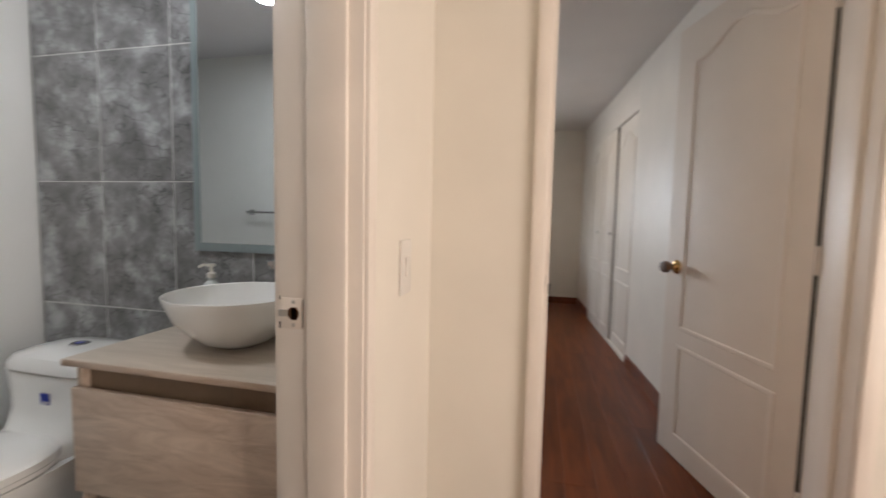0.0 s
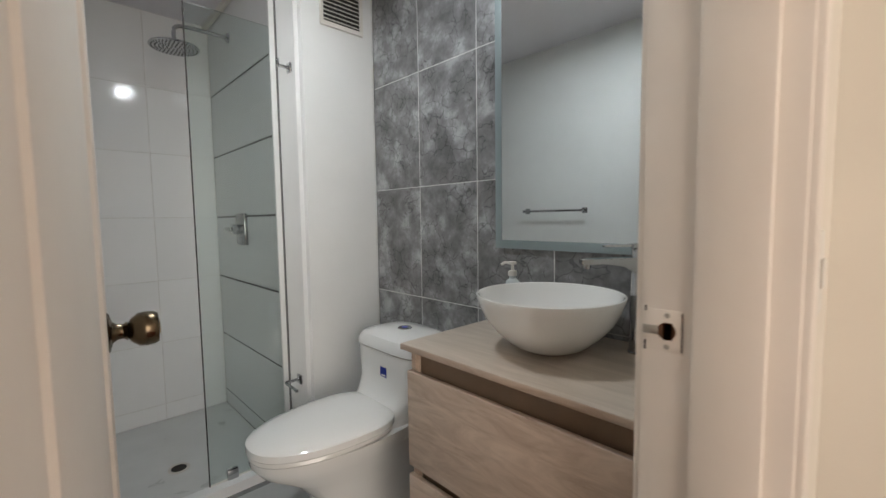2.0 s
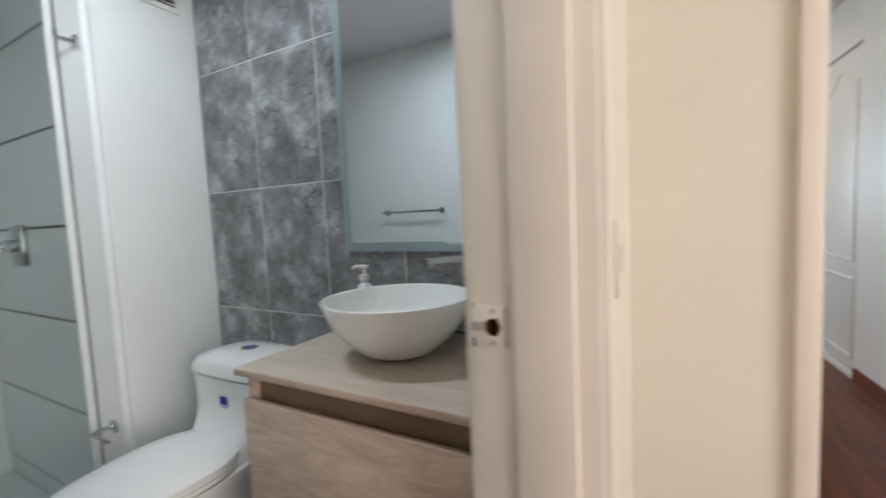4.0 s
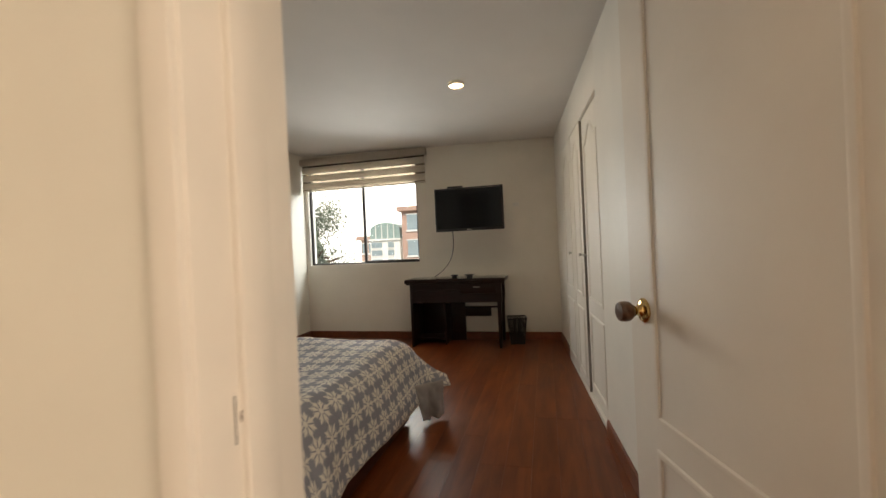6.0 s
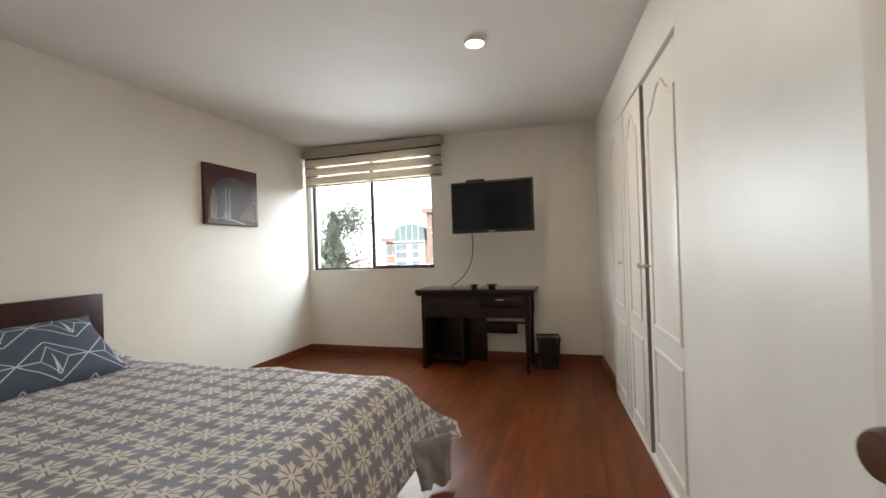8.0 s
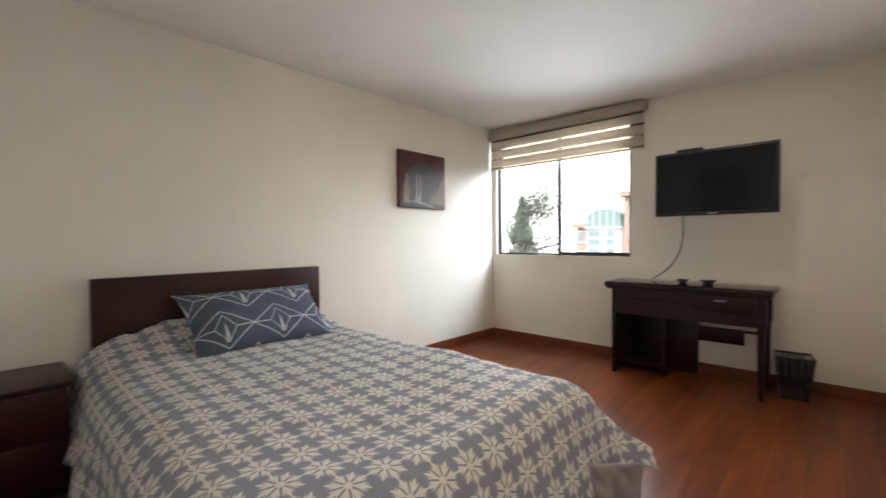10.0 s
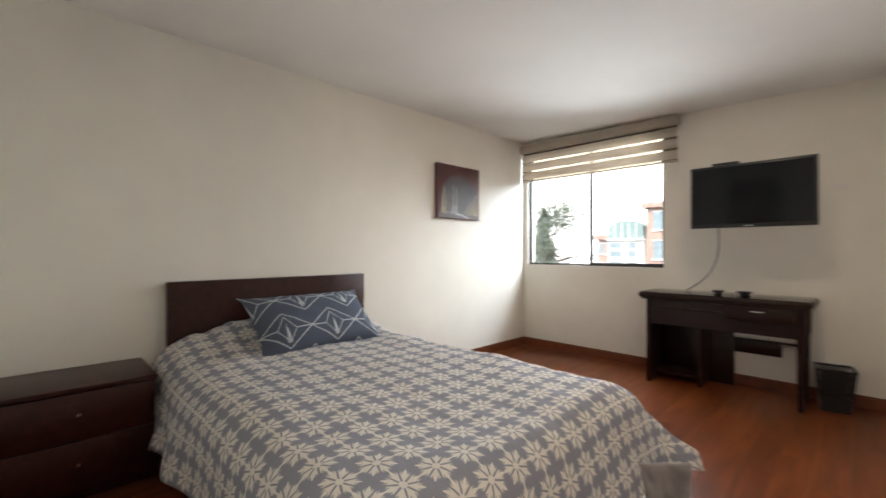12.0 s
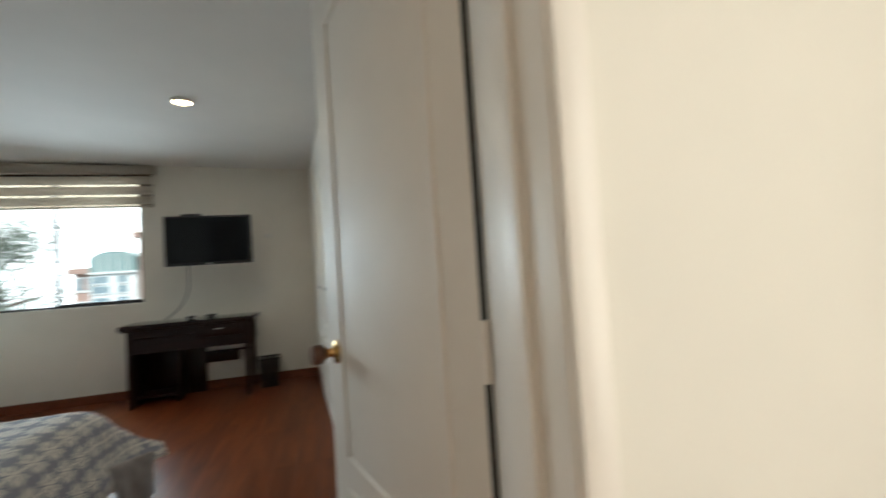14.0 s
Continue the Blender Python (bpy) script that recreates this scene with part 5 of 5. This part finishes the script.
# ---- toilet ----
def toilet(cx, yw):
    """One-piece toilet; the tank's back at yw, the bowl towards -y."""
    t = thing("toilet", "white one-piece ceramic toilet with a closed lid", "toilet", (cx, yw, BFLOOR))
    z_rim = 0.385

    def ring(bm, cy_, ry_f, ry_b, rx, z, n=48, p=2.3):
        vs = []
        for i in range(n):
            a = 2 * math.pi * i / n
            ca, sa = math.cos(a), math.sin(a)
            x = rx * math.copysign(abs(ca) ** (2 / p), ca)
            y = (ry_b if sa > 0 else ry_f) * math.copysign(abs(sa) ** (2 / p), sa)
            vs.append(bm.verts.new((x, cy_ + y, z)))
        return vs

    def skin(bm, rings, cap0=True, cap1=True):
        for a, b in zip(rings, rings[1:]):
            for i in range(len(a)):
                j = (i + 1) % len(a)
                bm.faces.new((a[i], a[j], b[j], b[i]))
        if cap0:
            bm.faces.new(rings[0])
        if cap1:
            bm.faces.new(rings[-1])

    bm = bmesh.new()
    skin(bm, [ring(bm, -0.40, 0.20, 0.36, 0.125, 0.0, p=2.6), ring(bm, -0.40, 0.205, 0.36, 0.13, 0.04, p=2.6), ring(bm, -0.40, 0.20, 0.36, 0.12, 0.16, p=2.5), ring(bm, -0.41, 0.27, 0.36, 0.145, 0.25, p=2.3),
              ring(bm, -0.42, 0.365, 0.36, 0.178, 0.32, p=2.2), ring(bm, -0.42, 0.396, 0.36, 0.193, 0.36, p=2.2), ring(bm, -0.42, 0.398, 0.36, 0.195, z_rim, p=2.2)])
    part("bowl", bm, M_ceramic, t)
    # tank grows out of the bowl with a swept neck
    bm = bmesh.new()
    skin(bm, [ring(bm, -0.20, 0.26, 0.18, 0.178, 0.33, p=2.6), ring(bm, -0.19, 0.235, 0.175, 0.176, 0.40, p=2.8), ring(bm, -0.165, 0.165, 0.155, 0.180, 0.45, p=3.2), ring(bm, -0.15, 0.135, 0.142, 0.203, 0.51, p=3.8),
              ring(bm, -0.148, 0.130, 0.140, 0.216, 0.58, p=4.2), ring(bm, -0.148, 0.130, 0.140, 0.222, 0.645, p=4.4)])
    part("tank", bm, M_ceramic, t)
    bm = bmesh.new()
    skin(bm, [ring(bm, -0.148, 0.128, 0.138, 0.220, 0.6488, p=4.4), ring(bm, -0.148, 0.134, 0.142, 0.226, 0.652, p=4.4), ring(bm, -0.148, 0.132, 0.142, 0.224, 0.675, p=4.2), ring(bm, -0.146, 0.120, 0.135, 0.208, 0.700, p=3.6),
              ring(bm, -0.144, 0.085, 0.105, 0.145, 0.716, p=3.0), ring(bm, -0.142, 0.03, 0.04, 0.05, 0.721, p=2.4)])
    part("tank_lid", bm, M_ceramic, t)
    # ring under the tank lid, coloured dark for the joint's shade
    bm = bmesh.new()
    skin(bm, [ring(bm, -0.148, 0.1265, 0.136, 0.2185, 0.6446, p=4.4), ring(bm, -0.148, 0.1265, 0.136, 0.2185, 0.6490, p=4.4)])
    part("seam", bm, M_gapshade, t, "thin joint under the tank lid, its shade painted dark")
    # ring between bowl and lid, coloured dark as the shade of that gap
    bm = bmesh.new()
    skin(bm, [ring(bm, -0.45, 0.358, 0.180, 0.186, z_rim - 0.001, p=2.25), ring(bm, -0.45, 0.358, 0.180, 0.186, z_rim + 0.0225, p=2.25)])
    part("gap", bm, M_gapshade, t, "ring painted for the shade in the gap round the seat")
    part("flush_button", lathe(bmesh.new(), [(0, 0.0), (0.031, 0), (0.033, 0.003), (0.029, 0.006), (0.012, 0.0065), (0, 0.006)], 32, pose(0, -0.14, 0.7195)), M_chrome, t, "chrome flush button")
    part("flush_button_inlay", lathe(bmesh.new(), [(0, 0.0068), (0.014, 0.0068), (0.013, 0.008), (0, 0.008)], 24, pose(0, -0.14, 0.7195)), M_blue, t)
    # seat ring and lid
    for name, z0, z1, g in (("seat", z_rim + 0.002, z_rim + 0.018, 0.0), ("lid", z_rim + 0.021, z_rim + 0.060, 0.004)):
        bm = bmesh.new()
        cy_, f, bk, rx = -0.45, 0.372, 0.185, 0.195
        rs = [ring(bm, cy_, f - 0.004 + g, bk, rx - 0.004 + g, z0, p=2.25), ring(bm, cy_, f + g, bk, rx + g, z0 + 0.005, p=2.25), ring(bm, cy_, f - 0.002 + g, bk, rx - 0.002 + g, z1 - 0.012, p=2.25)]
        if name == "lid":
            rs += [ring(bm, cy_, f - 0.012, bk - 0.004, rx - 0.011, z1 - 0.003, p=2.25), ring(bm, cy_, f - 0.05, bk - 0.02, rx - 0.04, z1 + 0.006, p=2.2), ring(bm, cy_, f - 0.14, bk - 0.06, rx - 0.10, z1 + 0.012, p=2.2), ring(bm, cy_, f - 0.33, bk - 0.14, rx - 0.165, z1 + 0.015, p=2.1)]
        else:
            rs += [ring(bm, cy_, f - 0.006, bk, rx - 0.006, z1, p=2.25)]
        skin(bm, rs)
        part(name, bm, M_ceramic, t)
    for sx in (-0.075, 0.075):
        part("hinge", B(sx - 0.02, sx + 0.02, -0.285, -0.262, z_rim + 0.01, z_rim + 0.04, bevel=0.006), M_ceramic, t)
    # square blue label with a white edge
    yl = -0.2795
    part("label", B(0.002, 0.052, yl - 0.0012, yl, 0.532, 0.588), M_white, t, "square blue maker's label")
    part("label_print", B(0.005, 0.049, yl - 0.002, yl - 0.001, 0.540, 0.585), M_blue, t)
    part("label_text", B(0.012, 0.042, yl - 0.0026, yl - 0.0018, 0.548, 0.553), M_white, t)


toilet(-0.727, 3.982)


# ---- shower ----
g = thing("shower_screen", "fixed clear glass shower panel with polished edges", "shower screen", (0, 0, 0))
GX = X_COL - 0.145
gl = part("pane", B(GX - 0.004, GX + 0.004, 3.165, Y_SHW - 0.0105, BFLOOR + 0.04, 2.0), M_glass, g, smooth=False)
gl.visible_shadow = False
part("edge", B(GX - 0.0042, GX + 0.0042, 3.1615, 3.165, BFLOOR + 0.04, 2.0), M_dark, g, "dark green polished glass edge")
part("seal", B(GX - 0.006, GX + 0.006, 3.165, Y_SHW - 0.0105, BFLOOR + 0.034, BFLOOR + 0.044), M_white, g)
part("clamp", B(GX - 0.014, GX + 0.014, 3.235, 3.28, BFLOOR + 0.04, BFLOOR + 0.085, bevel=0.003), M_chrome, g)

s = thing("rain_shower", "round chrome rain shower head on a wall arm", "shower", (0, 0, 0))
bm = bmesh.new()
px, pz = -1.86, 2.135
pts = [(px, Y_SHW, pz), (px, Y_SHW - 0.08, pz), (px, Y_SHW - 0.17, pz), (px, Y_SHW - 0.23, pz - 0.004)]
pts += [(px, Y_SHW - 0.23 - 0.035 * math.sin(a), pz - 0.004 - 0.035 * (1 - math.cos(a))) for a in (0.4, 0.8, 1.2, 1.57)] + [(px, Y_SHW - 0.265, pz - 0.09)]
tube(bm, pts, 0.0105, 14)
part("arm", bm, M_chrome, s)
part("flange", lathe(bmesh.new(), [(0, 0), (0.029, 0), (0.029, 0.006), (0.018, 0.014), (0.012, 0.016), (0, 0.016)], 28, pose(px, Y_SHW, pz, 90, 0, 0)), M_chrome, s)
hd = part("head", lathe(bmesh.new(), [(0, 0), (0.112, 0), (0.116, 0.004), (0.114, 0.010), (0.06, 0.016), (0.022, 0.02), (0.016, 0.036), (0, 0.036)], 48, pose(px, Y_SHW - 0.265, pz - 0.125)), M_chrome, s)
bm = bmesh.new()
for k in range(1, 7):
    for i in range(6 * k):
        a = 2 * math.pi * i / (6 * k)
        r = 0.017 * k
        lathe(bm, [(0, -0.003), (0.0025, -0.003), (0.0035, 0.0003)], 6, pose(px + r * math.cos(a), Y_SHW - 0.265 + r * math.sin(a), pz - 0.125))
tagged(part("nozzle_pattern", bm, M_black, hd), kind="stuff")

v = thing("shower_valve", "square chrome shower mixer plate with a lever", "shower valve", (-1.755, Y_SHW, 1.062))
part("plate", B(-0.068, 0.068, -0.020, 0, -0.088, 0.088, bevel=0.003), M_shadedchrome, v)
part("body", lathe(bmesh.new(), [(0, 0), (0.027, 0), (0.027, 0.04), (0.024, 0.044), (0, 0.044)], 28, pose(0, -0.020, 0, 90, 0, 0)), M_chrome, v)
part("lever", B(-0.085, 0.012, -0.078, -0.062, -0.012, 0.012, bevel=0.003), M_chrome, v)

h = thing("robe_hook", "small chrome robe hook on the pier", "hook", (X_COL - 0.045, Y_SHW + 0.041, 1.80))
part("plate", B(-0.02, 0.02, -0.008, 0, -0.022, 0.022, bevel=0.002), M_chrome, h)
part("peg", box(B(-0.007, 0.007, -0.055, -0.008, -0.006, 0.006, bevel=0.002), -0.007, 0.007, -0.062, -0.052, -0.006, 0.03, bevel=0.002), M_chrome, h)
h = thing("paper_holder", "chrome toilet paper holder on the pier", "paper holder", (X_COL - 0.055, Y_SHW + 0.037, 0.345))
part("plate", B(-0.022, 0.022, -0.008, 0, -0.022, 0.022, bevel=0.002), M_chrome, h)
bm = bmesh.new()
tube(bm, [(0, -0.008, 0), (0, -0.065, 0), (0.004, -0.072, 0), (0.12, -0.072, -0.004)], 0.007, 10)
part("bar", bm, M_chrome, h)

dr = thing("floor_drain", "round steel drain in the shower floor", "drain", (-1.60, 3.11, BFLOOR + 0.002))
part("ring", lathe(bmesh.new(), [(0.034, 0.001), (0.047, 0.001), (0.047, 0.004), (0.034, 0.004), (0.034, 0.001)], 32), M_steel, dr)
part("grate", lathe(bmesh.new(), [(0, 0.001), (0.034, 0.001), (0.033, 0.003), (0, 0.003)], 32), M_dark, dr)

tb = thing("towel_bar", "chrome towel bar on the white wall", "towel bar", (-0.93, Y_BATH, 1.15))
bm = bmesh.new()
tube(bm, [(-0.24, 0.055, 0), (0.24, 0.055, 0)], 0.008, 12)
part("bar", bm, M_chrome, tb)
for sx in (-0.235, 0.235):
    part("bracket", box(B(sx - 0.02, sx + 0.02, 0, 0.008, -0.02, 0.02, bevel=0.002), sx - 0.009, sx + 0.009, 0.008, 0.062, -0.009, 0.009, bevel=0.002), M_chrome, tb)

vt = thing("vent_grille", "white louvred ventilation grille high on the pier", "vent", (X_COL, 3.805, 2.13))
part("frame", box(box(box(B(0, 0.012, -0.115, 0.115, 0.09, 0.11), 0, 0.012, -0.115, 0.115, -0.11, -0.09), 0, 0.012, -0.115, -0.1, -0.09, 0.09), 0, 0.012, 0.1, 0.115, -0.09, 0.09), M_white, vt, smooth=False)
# near-black sheet behind the slats paints in the shade of the opening
part("backing", B(0, 0.0015, -0.1, 0.1, -0.09, 0.09), M_dark, vt)
for i in range(9):
    z = -0.078 + 0.0195 * i
    sl = part("slat", B(-0.006, 0.006, -0.1, 0.1, -0.0012, 0.0012), M_white, vt)
    sl.matrix_local = pose(0.008, 0, z, 0, 38, 0)

# ---- outside: street far below, trees and houses across it ----
GZ = -6.0
tagged(part("ground", B(-1500, 1500, 8.75, 3000, GZ - 0.5, GZ), M_ground, smooth=False), "grey street and ground outside", "ground", kind="structure")


# glowing sheet added far off in place of the overexposed white sky
tagged(part("backdrop", B(-260, 200, 150, 151, GZ - 2, 140), glow("white_sky_glow", (1.0, 0.985, 0.965), 1.1), smooth=False), "glowing white sheet standing for the overexposed sky", "sky", kind="structure")


def far_building(name, label, at, w, d, h, wall_mat, cols, rows, win, roof=None, tilt=0):
    b = thing(name, label, "building", at, tilt)
    part("wall", B(0, w, 0, d, 0, h, bevel=0.02), wall_mat, b)
    part("roof", B(-0.3, w + 0.3, -0.3, d + 0.3, h, h + 0.35), roof or wall_mat, b)
    pane = finish(B(-win[0] / 2, win[0] / 2, -0.03, 0.04, -win[1] / 2, win[1] / 2), "pane", M_farglass)
    sill = finish(B(-win[0] / 2 - 0.08, win[0] / 2 + 0.08, -0.06, 0.02, -win[1] / 2 - 0.14, -win[1] / 2), "sill", M_conc)
    lintel = finish(B(-win[0] / 2 - 0.08, win[0] / 2 + 0.08, -0.06, 0.02, win[1] / 2, win[1] / 2 + 0.08), "lintel", M_conc)
    for i in range(cols):
        for j in range(rows):
            o = new("window", pane)
            o.parent = b
            o.location = (w * (i + 0.5) / cols, -0.02, h * (j + 0.55) / rows)
            for nm, me in (("sill", sill), ("lintel", lintel)):
                q = new(nm, me)
                q.parent = o
    return b


apt = thing("apartment_building", "pale far apartment building with an arched green glass top", "building", (-12.8, 36, GZ))
part("wall", B(0, 2.65, 0, 8, 0, 7.95, bevel=0.02), M_conc, apt)
bm = bmesh.new()
_arc = [(0.0, 7.95), (2.65, 7.95)] + [(1.325 + 1.325 * math.cos(a), 8.75 + 0.62 * math.sin(a)) for a in (math.pi * i / 16 for i in range(17))]
_f = [bm.verts.new((x, 0.02, z)) for x, z in _arc]
_b = [bm.verts.new((x, 7.9, z)) for x, z in _arc]
bm.faces.new(_f)
bm.faces.new(_b)
for i in range(len(_arc)):
    bm.faces.new((_f[i], _f[(i + 1) % len(_arc)], _b[(i + 1) % len(_arc)], _b[i]))
part("roof", bm, M_greenroof, apt, "arched grey-green glass storey", smooth=False)
for i in range(1, 5):
    part("mullion", B(0.53 * i - 0.03, 0.53 * i + 0.03, -0.03, 0.03, 7.95, 9.2), M_conc, apt)
part("ledge", B(-0.1, 2.75, -0.12, 0.0, 7.88, 8.02), M_conc, apt)
for zz in (4.5, 5.3, 6.1, 6.85, 7.5):
    for xa, xb in ((0.12, 1.05), (1.55, 2.1)):
        w_ = part("window", B(xa, xb, -0.03, 0.04, zz - 0.22, zz + 0.22), M_farglass, apt)
        part("sill", B(xa - 0.05, xb + 0.05, -0.07, 0.0, zz - 0.30, zz - 0.22), M_conc, w_)
far_building("brick_building", "red brick apartment building across the street", (-9.6, 35, GZ), 12, 9, 10.1, M_brick, 6, 5, (1.1, 1.2))
far_building("brick_building", "low brown brick house beside the pale building", (-14.1, 37, GZ), 1.2, 6, 8.0, M_brick, 2, 5, (0.35, 0.8))


def tree(at, height, crown_r, seed, n, pointed=False):
    t = thing("tree", "leafy green street tree beyond the window", "tree", at)
    r = random.Random(seed)
    bm = bmesh.new()
    tips = []
    trunk = [(0, 0, 0), (0.08, 0.05, height * 0.25), (-0.05, 0.1, height * 0.5), (0.05, 0, height * 0.8)]
    prev = None
    for i, p in enumerate(trunk):
        rr = 0.2 * (1 - i / 4.6)
        ring = [bm.verts.new((p[0] + rr * math.cos(2 * math.pi * k / 8), p[1] + rr * math.sin(2 * math.pi * k / 8), p[2])) for k in range(8)]
        if prev:
            for k in range(8):
                bm.faces.new((prev[k], prev[(k + 1) % 8], ring[(k + 1) % 8], ring[k]))
        prev = ring
    for i in range(14):
        a, el = r.uniform(0, 6.28), r.uniform(0.1, 1.2)
        L = crown_r * r.uniform(0.5, 0.95)
        b0 = Vector((0, 0, height * r.uniform(0.35, 0.8)))
        tip = b0 + Vector((math.cos(a) * math.cos(el), math.sin(a) * math.cos(el), math.sin(el))) * L
        tube(bm, [b0, (b0 + tip) / 2 + Vector((0, 0, 0.15)), tip], 0.05, 5)
        tips.append(tip)
    part("trunk", bm, M_bark, t)
    verts, faces = [], []
    for i in range(n):
        if pointed:
            # dense tapering crown with ragged tiers
            h_ = height * (0.30 + 0.72 * r.random() ** 1.25)
            reach = crown_r * (1.04 - h_ / height) * 1.9 * (0.78 + 0.22 * math.sin(h_ * 7.0 + r.gauss(0, 0.5)))
            a = r.uniform(0, 6.28)
            q_ = reach * r.random() ** 0.45 * (1 + 0.16 * math.sin(3 * a + h_ * 2))
            p = Vector((q_ * math.cos(a), q_ * math.sin(a), h_ - 0.25 * q_))
        else:
            c = r.choice(tips)
            p = c + Vector((r.gauss(0, 1), r.gauss(0, 1), r.gauss(0, 0.8))) * crown_r * 0.30
        s = r.uniform(0.07, 0.16)
        q = Euler((r.uniform(0, 6.28), r.uniform(0, 6.28), r.uniform(0, 6.28))).to_matrix()
        k = len(verts)
        for v_ in ((-s, 0, 0), (0, -s * 0.45, 0.02), (s, 0, 0), (0, s * 0.45, 0.02)):
            verts.append(p + q @ Vector(v_))
        faces.append((k, k + 1, k + 2, k + 3))
    me = bpy.data.meshes.new("crown")
    me.from_pydata([tuple(v_) for v_ in verts], [], faces)
    me.materials.append(M_leaf)
    c = new("crown", me)
    c.parent = t
    tagged(c, kind="stuff")


tree((-8.55, 20.0, GZ), 8.7, 1.35, 4, 14000, True)
tree((-20.5, 40.0, GZ), 12.5, 3.2, 8, 7000)

# ---- pieces: tiles and planks ----


def tile_mesh(name, w, h, t, mat_, bev=0.0015):
    """Tile in its own plane: x across, z up, front at y = 0, body behind."""
    bm = B(0, w, 0, t, 0, h)
    bmesh.ops.bevel(bm, geom=[e for e in bm.edges if e.verts[0].co.y < 1e-6 and e.verts[1].co.y < 1e-6], offset=bev, segments=1, affect="EDGES")
    return finish(bm, name, mat_, smooth=False)


def tile_field(parent, m, xs, zs, gap, t, mat_):
    cache = {}
    for a, b in zip(xs, xs[1:]):
        for c, d in zip(zs, zs[1:]):
            key = (round(b - a, 3), round(d - c, 3))
            if key not in cache:
                cache[key] = tile_mesh("tile", b - a - gap, d - c - gap, t, mat_)
            o = new("tile", cache[key])
            o.parent = parent
            o.matrix_world = m @ Matrix.Translation((a + gap / 2, 0, c + gap / 2))


grey = bpy.data.objects["wall_grey"]
tile_field(grey, pose(0, Y_GREY - 0.008, 0), [X_COL, -0.773, -0.417, -0.061, 0.295, X_BATH], [BFLOOR, 0.212, 0.734, 1.256, 1.778, BCEIL - 0.03], 0.0035, 0.0075, M_stone)
shw = bpy.data.objects["wall_shower"]
zs = [BFLOOR + 0.002, 0.0, 0.378, 0.756, 1.134, 1.512, 1.89, BCEIL]
tile_field(shw, pose(0, Y_SHW, 0), [X_SHW, X_COL - 0.158], zs, 0.010, 0.0115, M_tilewhite)
far = bpy.data.objects["wall_shower_far"]
tile_field(far, pose(X_SHW, 0, 0, 0, 0, 90), [Y_BATH, 2.58, 3.178, Y_SHW], zs, 0.004, 0.0115, M_tilewhite)
# bathroom floor tiles
k = 0.33
me = finish(B(0, k - 0.004, 0, k - 0.004, 0, 0.006), "tile", M_bathfloor, smooth=False)
for i in range(5):
    for j in range(5):
        x, y = X_BATH - (i + 1) * k, Y_BATH + j * k
        if x > X_COL - 0.25 and y < Y_GREY:
            o = new("tile", me)
            o.parent = bath_floor
            o.matrix_world = pose(x, y, BFLOOR - 0.006)
# laminate planks, laid along the room
PW, PL = 0.135, 1.25
rr = random.Random(2)
plank_cache = {}


def plank(x, y, w, L):
    key = (round(w, 3), round(L, 2))
    if key not in plank_cache:
        bm = B(0, L, 0, w - 0.0005, 0, 0.012)
        bmesh.ops.bevel(bm, geom=[e for e in bm.edges if min(v_.co.z for v_ in e.verts) > 0.011], offset=0.0004, segments=1, affect="EDGES")
        plank_cache[key] = finish(bm, "plank", M_floor, smooth=False)
    o = new("plank", plank_cache[key])
    o.parent = sub
    o.matrix_world = pose(x + w, y, -0.012, 0, 0, 90)


def lay(x0, x1, y0, y1):
    x = x0
    while x < x1 - 0.01:
        w = min(PW, x1 - x)
        y = y0 - rr.choice((0.0, 0.31, 0.62, 0.93))
        while y < y1 - 0.01:
            a, b = max(y, y0), min(y + PL, y1)
            if b - a > 0.02:
                plank(x, a, w, b - a - 0.0005)
            y += PL
        x += PW


lay(X_LEFT, closet_x(Y_BED) + 0.02, Y_BED, Y_FAR)
lay(X_COR, X_COR2, Y_BACK, Y_BED)
